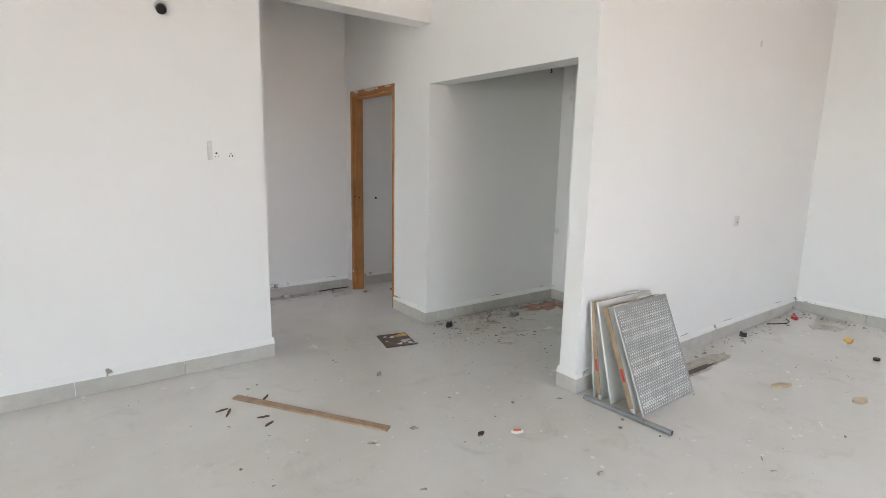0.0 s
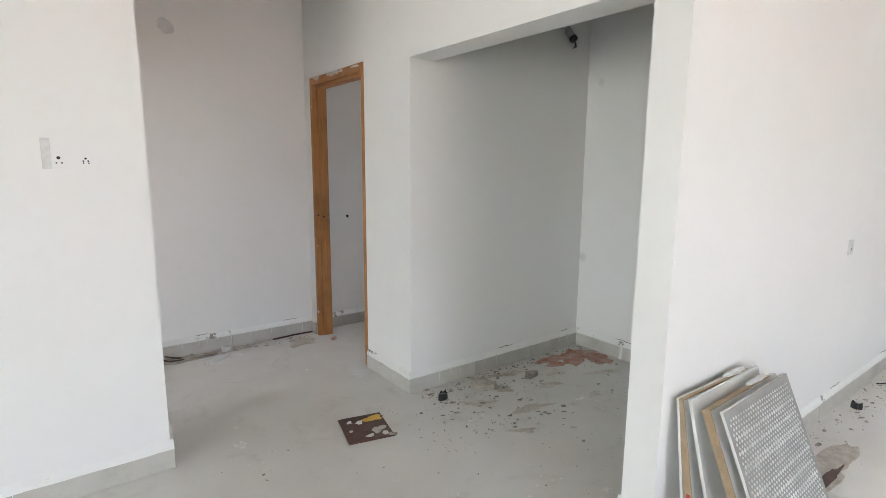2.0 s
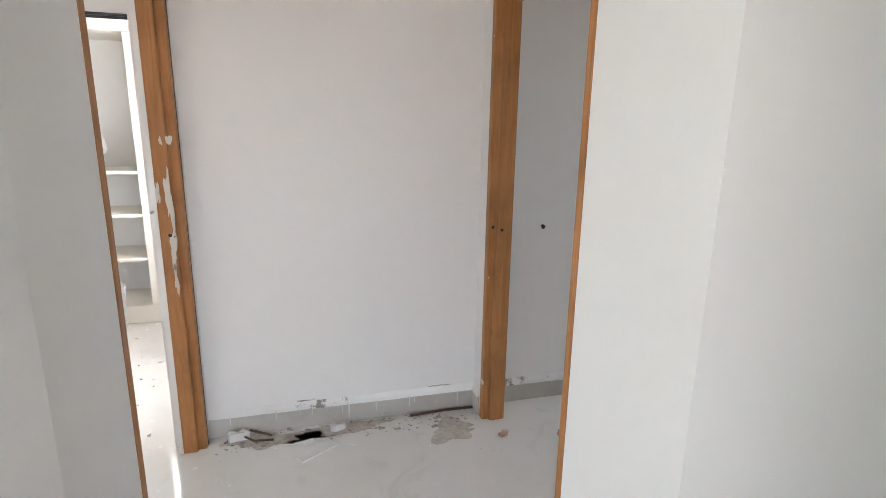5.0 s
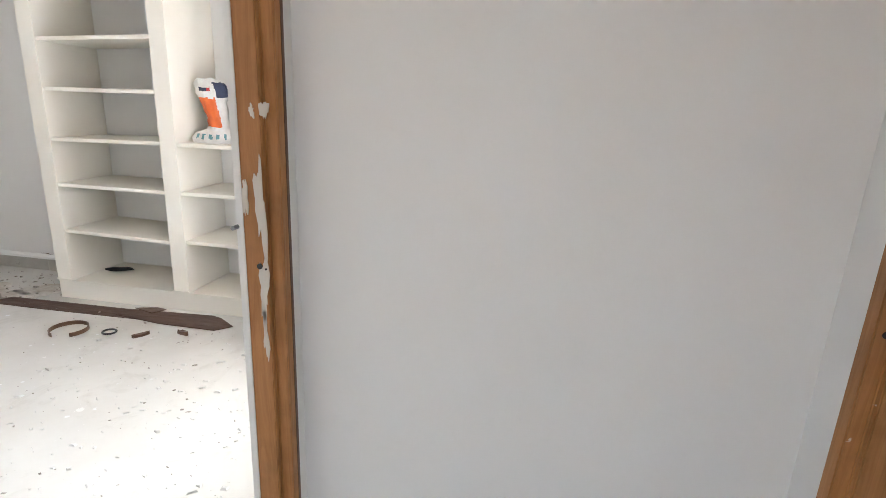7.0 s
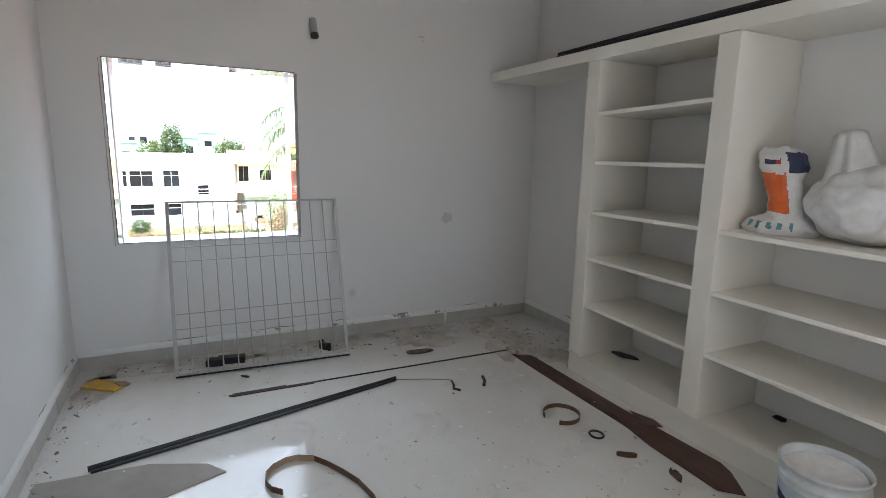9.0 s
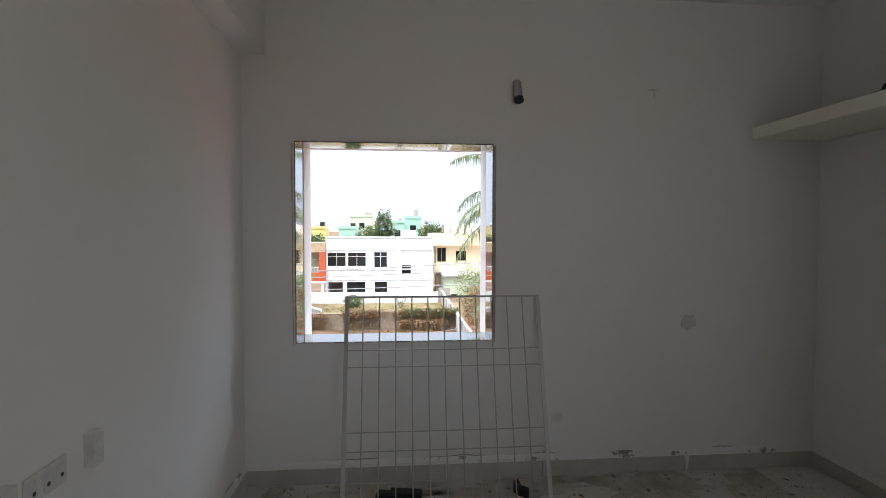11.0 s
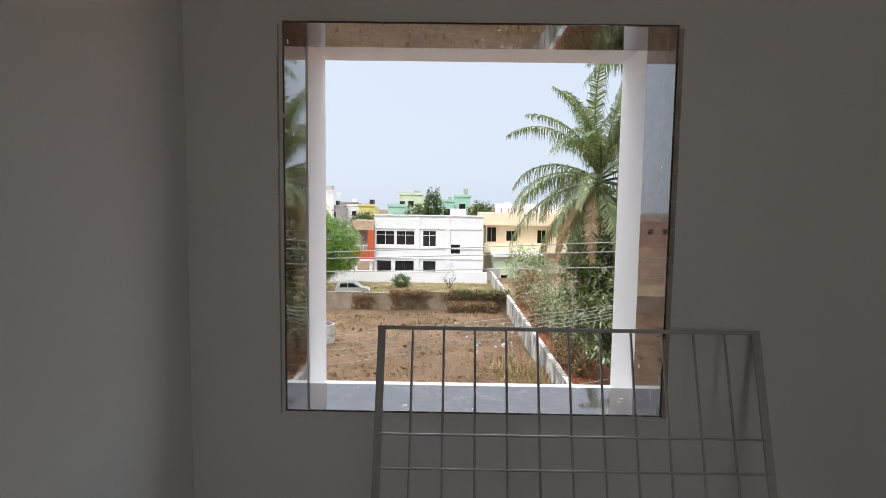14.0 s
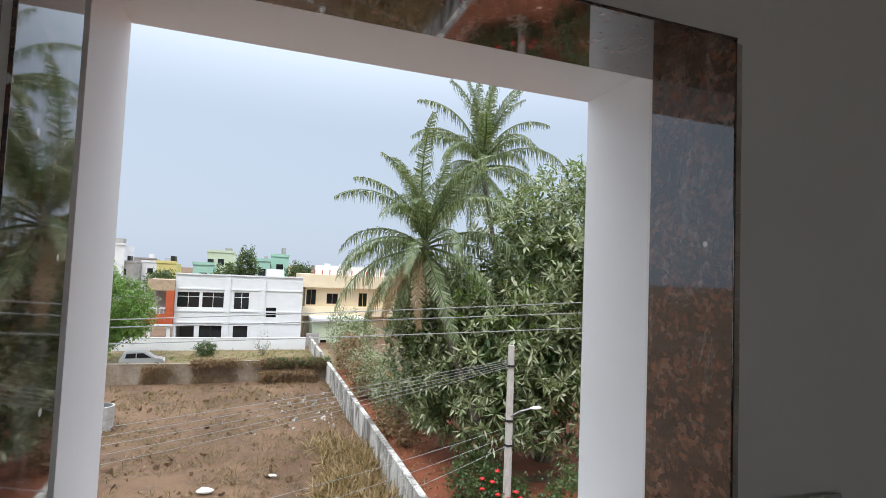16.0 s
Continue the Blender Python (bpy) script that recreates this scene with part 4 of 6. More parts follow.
part("slab", boxes((-0.095, 0.095, -0.032, 0.032, 0, 0.009), bevel=0.0012), M_TILEFACE, tr)
solo("thin_stick", tube(bmesh.new(), [(2.24, 5.318, 0.007), (2.42, 5.33, 0.008), (2.585, 5.326, 0.007)], 0.007, 6), M_LAMINATE, "thin dark stick along the skirting", "stick")
solo("bent_wire", tube(bmesh.new(), [(1.56, 5.26, 0.006), (1.47, 5.27, 0.006), (1.42, 5.30, 0.02), (1.45, 5.33, 0.03), (1.5, 5.325, 0.012), (1.55, 5.30, 0.006)], 0.006, 6), M_LAMINATE, "bent brown strapping on the corridor floor", "wire")
scrap("plaster_lump", "pale plaster lump by the skirting", "debris", M_TILEFACE, 1.40, 5.31, 0.09, 0.05, 0.04, 20, 0.4)
scrap("plaster_lump", "pale plaster lump by the skirting", "debris", M_TILEFACE, 1.86, 5.29, 0.08, 0.05, 0.03, -20, 0.4)
scrap("brick_chip", "reddish brick chip on the floor", "debris", M_REDSTAIN, 2.66, 5.05, 0.06, 0.03, 0.015, 20, 0.4)
scrap("brick_chip", "reddish brick chip on the floor", "debris", M_REDSTAIN, 2.95, 5.0, 0.06, 0.04, 0.015, 20, 0.4)

# ---- bedroom: built-in shelving and loft slab ----
BED = set(bpy.data.objects)
Y0 = 7.085
shelving = thing("built_in_shelving", "cream-white plastered built-in shelving with open bays under a loft slab", "shelving", (-1.37, Y0, 0))


def sp(name, x0, x1, y0, y1, z0, z1, bevel=0.004, label=""):
    return part(name, boxes((x0 + 1.37, x1 + 1.37, y0 - Y0, y1 - Y0, z0, z1), bevel=bevel), M_SHELF, shelving, label)


sp("plinth", -1.418, 1.12, Y0 + 0.004, 7.57, 0.0, 0.135, 0.003)
for x0, x1 in ((-1.418, -1.305), (-0.493, -0.377), (0.60, 0.715)):
    sp("upright", x0, x1, Y0 - 0.002, 7.57, 0.135, 2.085)
    sp("foot", x0 - 0.004, x1 + 0.004, Y0 - 0.008, Y0 + 0.05, 0.1355, 0.15, 0.004)
for z, rise in ((1.768, 0.027), (1.464, 0.006), (1.141, 0.012), (0.835, 0.0), (0.513, -0.018)):
    ob = sp("shelf", -1.304, -0.494, Y0 + 0.006, 7.568, z - 0.024, z, 0.003)
    for v in ob.data.vertices:
        v.co.z += rise * (v.co.x - 0.066) / 0.81
for z in (1.150, 0.836, 0.506):
    sp("shelf", -0.376, 0.599, Y0 + 0.006, 7.568, z - 0.024, z, 0.003)
    sp("shelf", 0.716, 1.118, Y0 + 0.006, 7.568, z - 0.024, z, 0.003)
sp("loft_slab", -2.62, 1.12, Y0 - 0.012, 7.57, 2.086, 2.160, 0.006, "thin white concrete loft slab")
scrap2 = lambda x, y, z, mm, l, w, lb: solo("shelf_scrap", lumpy(l, w, 0.015, x * 7, 0.5, 2, 2.5), mm, lb, "debris", m=pose(x, y, z, 0, 0, 25))
scrap2(-1.14, 7.38, 0.135, M_BLACK, 0.085, 0.03, "crumpled dark rag in the bottom bay")
scrap2(-0.16, 7.50, 0.135, M_BLACK, 0.03, 0.02, "small dark scrap in the bottom bay")

# rods lying on the loft
rng = random.Random(33)
for k in range(6):
    y = 7.115 + 0.021 * (k % 3)
    z = 2.171 + 0.02 * (k // 3)
    x0 = -1.95 + rng.uniform(0, 0.3)
    bm = tube(bmesh.new(), [(x0, y + rng.uniform(-0.004, 0.004) + 0.02, z), (x0 + 0.6, y, z + 0.001), (0.3, y, z + 0.001), (0.85 + rng.uniform(-0.1, 0.1), y, z)], 0.0105, 6)
    solo("steel_rod", bm, M_ROD, "black steel rod lying along the loft edge", "rod", "bundle of steel rods")


# cement bags on the shelf
def cement_bag(x, y, z, yaw, label):
    ob = thing("cement_bag", label, "bag", (x, y, z), rz=yaw)
    bm = bmesh.new()
    rows = [(0.0, 0.15, 0.09, 0.0), (0.03, 0.175, 0.105, 0.0), (0.06, 0.16, 0.095, 0.005), (0.09, 0.088, 0.07, 0.02), (0.16, 0.072, 0.062, 0.012), (0.25, 0.08, 0.065, -0.012), (0.32, 0.105, 0.065, -0.02), (0.37, 0.105, 0.05, -0.03), (0.405, 0.07, 0.03, -0.045)]
    rings = []
    r = random.Random(2)
    for zz, rx, ry, sx in rows:
        rings.append([bm.verts.new((sx + rx * math.cos(a) * (1 + r.uniform(-0.09, 0.09)), ry * math.sin(a) * (1 + r.uniform(-0.12, 0.12)), max(0, zz + r.uniform(-0.008, 0.008) * (zz > 0)))) for a in [6.2832 * i / 20 for i in range(20)]])
    for u, v in zip(rings, rings[1:]):
        for i in range(20):
            bm.faces.new((u[i], u[(i + 1) % 20], v[(i + 1) % 20], v[i]))
    bm.faces.new(rings[0][::-1])
    bm.faces.new(rings[-1])
    bmesh.ops.subdivide_edges(bm, edges=bm.edges[:], cuts=4, use_grid_fill=True, smooth=0.4)
    for v in bm.verts:
        if v.co.z > 0.02:
            v.co += Vector((1, 1, 0.4)) * 0.007 * noise.noise(v.co * 22)
    bm.normal_update()
    bm.faces.index_update()
    groups = {"sack": [], "orange_panel": [], "navy_print": [], }
    for f in bm.faces:
        c, n = f.calc_center_median(), f.normal
        f.smooth = True
        key = "sack"
        lean = next((a[3] + (b[3] - a[3]) * (c.z - a[0]) / (b[0] - a[0]) for a, b in zip(rows, rows[1:]) if a[0] <= c.z <= b[0]), 0.0)
        turn = math.atan2(c.y, c.x - lean)
        if -2.75 < turn < -0.95 and 0.105 < c.z < 0.285:
            key = "orange_panel"
        elif -0.85 < turn < 0.7 and 0.29 < c.z < 0.385:
            key = "navy_print"
        elif -2.5 < turn < -1.7 and 0.325 < c.z < 0.348:
            key = "printed_name"
        elif -1.62 < turn < -1.3 and 0.325 < c.z < 0.352:
            key = "printed_mark"
        elif -2.6 < turn < -0.7 and 0.028 < c.z < 0.06 and int((turn + 3.2) / 0.24) % 2 == 0:
            key = "printed_symbol %d" % int((turn + 3.2) / 0.24)
        groups.setdefault(key, []).append(f.index)
    looks = {"sack": (M_WHITEPLASTIC, "white woven plastic"), "orange_panel": (M_ORANGE, "orange printed panel"), "navy_print": (M_NAVY, "dark navy print"), "printed_name": (M_NAVY, "dark bar of print"), "printed_mark": (M_RED, "red printed mark")}
    for key in groups:
        mm, lb = looks.get(key, (M_TEALPRINT, "small teal printed symbol"))
        piece = bm.copy()
        piece.faces.ensure_lookup_table()
        keep = set(groups[key])
        bmesh.ops.delete(piece, geom=[f for f in piece.faces if f.index not in keep], context="FACES")
        part(key.split()[0], piece, mm, ob, lb)
    bm.free()
    return ob


cement_bag(-0.185, 7.30, 1.150, 6, "half-empty white cement bag with an orange panel")
bag = thing("white_sack", "slumped white woven sack with a twisted neck", "bag", (0.15, 7.31, 1.15), rz=0)
body = lumpy(0.215, 0.145, 0.165, 4, 0.14, 5, 1.7)
for v in body.verts:
    v.co += Vector((1, 1, 0.3)) * 0.009 * noise.noise(Vector((v.co.x * 14, v.co.y * 14, v.co.z * 5))) * (v.co.z > 0.02)
part("body", body, M_WHITEPLASTIC, bag)
neck = bmesh.new()
rings = []
for j in range(15):
    t = j / 14
    rx, ry = 0.16 - 0.125 * t + 0.025 * t * t, 0.1 - 0.075 * t
    rings.append([neck.verts.new((-0.03 - 0.07 * t + rx * math.cos(a) * (1 + 0.1 * math.sin(5 * a + 3 * t)), ry * math.sin(a) * (1 + 0.2 * math.sin(7 * a - 2 * t)), 0.14 + 0.32 * t + 0.02 * math.cos(a + 1) * t)) for a in [6.2832 * i / 36 for i in range(36)]])
for u, v in zip(rings, rings[1:]):
    for i in range(36):
        neck.faces.new((u[i], u[(i + 1) % 36], v[(i + 1) % 36], v[i])).smooth = True
neck.faces.new(rings[0][::-1])
neck.faces.new(rings[-1])
part("neck", neck, M_WHITEPLASTIC, bag, "crumpled upright neck of the sack")

# bucket
def lathe(prof, sides=48, wave=0.0):
    """A turned body from (radius, height) points, open at both ends of the line."""
    bm = bmesh.new()
    rings = [[bm.verts.new((r * math.cos(6.2832 * i / sides), r * math.sin(6.2832 * i / sides), z + wave * math.sin(6.2832 * i / sides))) for i in range(sides)] for r, z in prof]
    for u, v in zip(rings, rings[1:]):
        for i in range(sides):
            bm.faces.new((u[i], u[(i + 1) % sides], v[(i + 1) % sides], v[i])).smooth = True
    bm.faces.new(rings[0][::-1])
    return bm, rings


bk = thing("paint_bucket", "open translucent white paint bucket with its lid sunk inside", "bucket", (0.345, 6.925, 0), rz=0)
bm, rings = lathe([(0.13, 0.0), (0.134, 0.005), (0.147, 0.26), (0.148, 0.275), (0.154, 0.277), (0.154, 0.288), (0.149, 0.29), (0.15, 0.325), (0.156, 0.327), (0.156, 0.338), (0.151, 0.341), (0.147, 0.336), (0.142, 0.25), (0.128, 0.012)])
bm.faces.new(rings[-1])
part("pail", bm, M_BUCKET, bk)
bm, rings = lathe([(0.139, 0.0), (0.142, 0.004), (0.142, 0.014), (0.136, 0.017), (0.13, 0.009), (0.06, 0.006)], wave=0.012)
bm.faces.new(rings[-1])
part("lid", bm, M_WHITEPLASTIC, bk, "white lid smeared with paint", pose(0, 0, 0.285))


def label_bar(name, material, a0, a1, low, high, slope, lift, label):
    """A bar printed round the pail from angle a0 to a1; slope: how far it drops on the way."""
    bm = bmesh.new()
    rows = []
    for i in range(13):
        a = a0 + (a1 - a0) * i / 12
        drop = slope * i / 12
        rows.append([bm.verts.new(((0.134 + 0.051 * z + lift) * math.cos(a), (0.134 + 0.051 * z + lift) * math.sin(a), z)) for z in (low - drop, high - drop)])
    for u, v in zip(rows, rows[1:]):
        bm.faces.new((u[0], v[0], v[1], u[1]))
    part(name, bm, material, bk, label)


label_bar("label_panel", M_LABELGREY, 3.75, 6.0, 0.05, 0.25, 0.0, 0.001, "pale grey-blue printed label")
label_bar("label_bar", M_NAVY, 3.95, 4.55, 0.175, 0.215, 0.03, 0.0018, "dark slanting label bar")
label_bar("label_mark", M_LABELYELLOW, 4.57, 5.5, 0.145, 0.18, 0.02, 0.0018, "yellow label bar")
label_bar("label_stripe", M_WHITEPLASTIC, 3.95, 5.6, 0.16, 0.168, 0.08, 0.0022, "white slanting label stripe")
label_bar("label_edge", M_LABELYELLOW, 3.70, 3.76, 0.05, 0.20, 0.0, 0.0014, "yellow label edge")
for k in range(3):
    label_bar("label_line", M_GREYSTAIN, 4.7, 5.4, 0.085 - 0.016 * k, 0.091 - 0.016 * k, 0.015, 0.0018, "grey line of small print")

# window grille leaning under the window
gr = thing("window_grille", "silver-painted steel window grille leaning on the wall", "grille", (-2.277, 4.605, 0))
GH, GW = 1.172, 1.145
lean = math.degrees(math.atan2(0.335, 1.12))
gr.matrix_basis = pose(-2.29, 4.597, 0.004, 0, -lean, 0)
for y in (0.0, GW):
    part("stile", boxes((-0.0035, 0.0035, y - 0.012, y + 0.012, 0.012, GH - 0.012), bevel=0.001), M_GRILLE, gr)
for z in (0.0, GH):
    part("rail", boxes((-0.0035, 0.0035, -0.012, GW + 0.012, z - 0.012 if z else 0.0, z + 0.012 if not z else GH), bevel=0.001), M_GRILLE, gr)
for k in range(1, 12):
    part("bar", rod(bmesh.new(), (0, GW * k / 12, 0.012), (0, GW * k / 12, GH - 0.012), 0.004, 8), M_GRILLE, gr)
for z in (0.305, 0.405, 0.76, 0.855):
    part("cross_bar", rod(bmesh.new(), (0.004, 0.0, z), (0.004, GW, z), 0.0035, 8), M_GRILLE, gr)

# long strips on the floor
solo("steel_rod", tube(bmesh.new(), [(-2.268, 4.59, 0.007), (-2.24, 5.15, 0.008), (-2.222, 5.74, 0.007)], 0.0065, 8), M_ROD, "black steel rod on the floor along the grille", "rod")
solo("steel_angle", tube(bmesh.new(), [(-1.324, 4.245, 0.013), (-1.51, 5.08, 0.016), (-1.696, 5.905, 0.013)], 0.0135, 8), M_ROD, "long black steel bar lying on the floor", "bar")
solo("steel_angle", tube(bmesh.new(), [(-1.30, 4.26, 0.008), (-1.48, 5.06, 0.009), (-1.68, 5.9, 0.008)], 0.008, 6), M_ROD, "thin black bar beside a longer bar", "bar")
for k, (dx, l) in enumerate(((0, 2.03), (0.014, 0.5), (-0.012, 0.32))):
    solo("metal_strip", boxes((-0.0055, 0.0055, 0, l, 0, 0.006)), M_ROD if k != 1 else M_LAMINATE, "thin dark metal strip lying on the floor", "strip", "thin strips", m=pose(-1.871 + dx, 4.889 + 0.01 * k, 0, 0, 0, -0.4))
solo("thin_wire", tube(bmesh.new(), [(-1.62, 5.62, 0.004), (-1.69, 5.92, 0.004), (-1.62, 6.1, 0.004), (-1.55, 6.24, 0.004)], 0.003, 6), M_CONDUIT, "thin grey wire on the floor", "wire")
solo("bent_offcut", tube(bmesh.new(), [(-1.53, 6.24, 0.005), (-1.46, 6.22, 0.012), (-1.42, 6.2, 0.006), (-1.38, 6.23, 0.006)], 0.008, 6), M_BLACK, "bent black rubber offcut on the floor", "offcut")
solo("bent_offcut", tube(bmesh.new(), [(-1.50, 6.46, 0.008), (-1.44, 6.44, 0.01), (-1.38, 6.40, 0.008)], 0.011, 6), M_BLACK, "short black rubber offcut on the floor", "offcut")
solo("board_sheet", outline([(-1.30, 3.98 + 0.07), (-1.27, 4.50), (-1.165, 4.75), (-1.065, 4.826), (-0.98, 4.59), (-0.94, 4.2), (-1.05, 4.04)], 0.0, 0.006), M_SHEET, "torn grey cardboard sheet on the floor", "cardboard")
path = [(-0.79, 5.04, 0), (-0.83, 5.0, 0), (-0.89, 4.98, 0), (-0.95, 4.99, 0), (-1.0, 5.03, 0), (-1.03, 5.09, 0), (-1.03, 5.15, 0), (-0.99, 5.22, 0), (-0.92, 5.27, 0), (-0.83, 5.32, 0), (-0.73, 5.365, 0), (-0.6, 5.395, 0), (-0.45, 5.39, 0), (-0.3, 5.35, 0), (-0.14, 5.27, 0), (0.02, 5.16, 0)]
band = thing("edge_band", "curled brown laminate edge band standing on the floor", "edge band")
part("band", ribbon(bmesh.new(), path, 0.03, 0.0022), M_BAND, band)
part("lining", ribbon(bmesh.new(), [(x + 0.002, y + 0.0025, 0.001) for x, y, z in path], 0.028, 0.0012), M_BATTEN, band, "pale inner side")
ring = []
for i in range(26):
    a = 0.9 + 5.3 * i / 25
    ring.append((-0.865 + 0.105 * math.cos(a + 4.6), 6.625 + 0.105 * math.sin(a + 4.6), 0))
solo("edge_band", ribbon(bmesh.new(), ring, 0.026, 0.003), M_BAND, "open ring of brown edge band", "edge band")
solo("rubber_ring", tube(bmesh.new(), [(-0.618 + 0.04 * math.cos(6.2832 * i / 18), 6.667 + 0.036 * math.sin(6.2832 * i / 18), 0.006) for i in range(18)], 0.006, 6, True), M_BLACK, "small black rubber ring on the floor", "ring")
for x, y, a in ((-0.404, 6.669, 60), (-0.173, 6.76, -10)):
    scrap("curled_shaving", "curled dark brown shaving on the floor", "shaving", M_BAND, x, y, 0.10, 0.028, 0.022, a, 0.35, "curled shavings")
scrap("laminate_piece", "brown laminate offcut on the floor", "laminate", M_LAMINATE, -2.09, 6.25, 0.24, 0.075, 0.008, 84, 0.15)
yel = thing("yellow_packet", "flat yellow packet lying in the corner", "packet", (-2.31, 4.19, 0), rz=55)
part("sleeve", boxes((-0.12, 0.12, -0.06, 0.06, 0, 0.014), bevel=0.004), M_YELLOW, yel)
part("flap", outline([(0.10 + x, 0.03 + y) for x, y in ragged(rng, 0.05, 0.03, 12, 0.3)], 0.0142, 0.02), M_BOXBOARD, yel, "brown torn flap")
for x, y, l in ((-2.41, 4.83, 0.055), (-2.42, 4.94, 0.09)):
    bx = thing("metal_box", "small open dark metal wall box on the floor", "box", (x, y, 0), "wall boxes", 80)
    part("shell", boxes((-l, l, -0.035, 0.035, 0, 0.045), bevel=0.003), M_ROD, bx)
    # the shell is closed: this black plate paints its shaded inside
    part("mouth", boxes((-l * 0.8, l * 0.8, -0.026, 0.026, 0.0452, 0.047)), M_BLACK, bx, "black plate standing in for the shaded inside")
scrap("dark_lump", "dark crushed tin on the floor", "debris", M_ROD, -2.42, 5.60, 0.1, 0.06, 0.05, 20, 0.4)
scrap("dark_chip", "small dark chip on the floor", "debris", M_BLACK, -2.13, 5.0, 0.07, 0.018, 0.01, 40, 0.2)
scrap("grey_rag", "grey crumpled rag by the laminate strip", "rag", M_MUD, -1.80, 6.93, 0.12, 0.09, 0.03, 0, 0.5)
for cx, cy, rx, ry in ((-2.5, 4.75, 0.1, 0.5), (-2.5, 5.6, 0.12, 0.45), (-2.42, 6.4, 0.2, 0.4), (-2.1, 7.0, 0.4, 0.24), (-2.3, 4.15, 0.3, 0.1), (-1.6, 7.2, 0.2, 0.14)):
    solo("dust_film", outline([(min(max(cx + x, -2.62), -1.45), min(max(cy + y, 4.02), 7.53)) for x, y in ragged(rng, rx, ry, 40, 0.5)], 0.0, 0.0011), M_DUST, "brown dust film along the skirting", "dust", "dust along the window wall")
# laminate strips in front of the shelving
lam = [[(-1.78, 6.87), (-1.70, 7.0), (-0.72, 7.02), (-0.60, 7.0), (-0.57, 6.885), (-1.3, 6.87)], [(-0.78, 6.905), (-0.755, 7.015), (-0.16, 7.055), (-0.085, 7.03), (0.06, 6.93), (-0.02, 6.845), (-0.42, 6.85)], [(-0.74, 7.03), (-0.60, 7.078), (-0.52, 7.06), (-0.57, 6.98)]]
for k, pts in enumerate(lam):
    solo("laminate_strip", outline(pts, 0.0 if k == 0 else 0.0045 * k, 0.004 + 0.0045 * k), M_LAMINATE, "brown laminate strip spotted with paint on the floor", "laminate", "laminate strips")
crumbs("bedroom_crumbs", "wood shavings and cement crumbs on the bedroom floor", [(-2.5, 1.0, 4.1, 7.0), (-1.2, 0.9, 5.2, 6.9)], 260, 5, M_CRUMB, 0.003, 0.010)
crumbs("bedroom_flakes", "white paint flakes on the bedroom floor", [(-2.5, 1.0, 4.1, 7.0), (-0.6, 0.9, 5.4, 6.8)], 420, 6, M_TILEFACE, 0.004, 0.016)
crumbs("bedroom_edge_grit", "grit along the bedroom skirting", [(-2.6, -2.3, 4.1, 7.4), (-2.5, 1.0, 4.02, 4.15), (-2.4, -1.4, 6.9, 7.5)], 800, 7, M_CRUMB, 0.003, 0.016)

# the bedroom's things stand a little nearer the window wall
for ob in set(bpy.data.objects) - BED:
    if ob.parent is None and not ob.name.startswith("built_in"):
        ob.location.x -= 0.022
        ob.location.y -= 0.01

# ---- outdoors: ground, compound walls, houses ----
G = -6.6
bm = bmesh.new()
bmesh.ops.create_grid(bm, x_segments=90, y_segments=90, size=1)
for v in bm.verts:
    u, w = v.co.x, v.co.y
    x = -25 + 2400 * (0.012 * u + 0.988 * u ** 7)
    y = 8 + 2400 * (0.012 * w + 0.988 * w ** 7)
    near = -46 < x < -3 and -30 < y < 40
    v.co = Vector((x, y, G + (0.16 * noise.noise(Vector((x * 0.35, y * 0.35, 0))) + 0.08 * noise.noise(Vector((x, y, 3))) if near else 0)))
for f in bm.faces:
    f.smooth = True
structure("ground", bm, M_SOIL, "dry brown soil of an empty plot with stubble")
structure("verge", boxes((-56.5, -41.9, -20, 11.3, G - 0.1, G + 0.1)), M_VERGE, "rough grassy verge beyond the plot wall")
structure("garden_soil", boxes((-45, -5, 10.5, 34, G - 0.1, G + 0.12)), M_REDSOIL, "red garden soil under the trees")


def old_wall(name, a, b, high, thick, label, step=2.2, material=None):
    """A compound wall in bays with an uneven coping."""
    a, b = Vector(a), Vector(b)
    d = b - a
    ob = tagged(new(name), label, "wall", kind="structure")
    ob.matrix_basis = pose(a.x, a.y, G, 0, 0, math.degrees(math.atan2(d.y, d.x)))
    r = random.Random(int(d.length * 10))
    n = max(1, round(d.length / step))
    for i in range(n):
        h = high + r.uniform(-0.015, 0.015)
        part("bay", boxes((i * d.length / n, (i + 1) * d.length / n - 0.004, -thick / 2, thick / 2, -0.3, h), bevel=0.02), material or M_OLDWALL, ob)
        part("coping", boxes((i * d.length / n, (i + 1) * d.length / n - 0.006, -thick / 2 - 0.025, thick / 2 + 0.025, h - 0.002, h + 0.06), bevel=0.015), material or M_OLDWALL, ob)
    return ob


old_wall("compound_wall_side", (-3.6, 9.62), (-57, 9.62), 1.36, 0.18, "lime-washed compound wall streaked with black mould")
old_wall("compound_wall_plot", (-41.9, 0.85 ), (-41.9, 9.6), 1.45, 0.2, "old plot wall overgrown with dry vines", 2.5, M_VINEWALL)
old_wall("compound_wall_plot", (-41.9, -16), (-41.9, -1.81), 1.35, 0.2, "old plot wall with a pierced top", 2.5, M_VINEWALL)
old_wall("compound_wall_plot", (-41.9, -1.81), (-41.9, 0.85), 1.3, 0.2, "old stained plot wall", 1.4, M_VINEWALL)
old_wall("compound_wall_house", (-57.0, -12), (-57.0, 9.23), 1.2, 0.2, "white painted house boundary wall", 4, M_HOUSEWHITE)


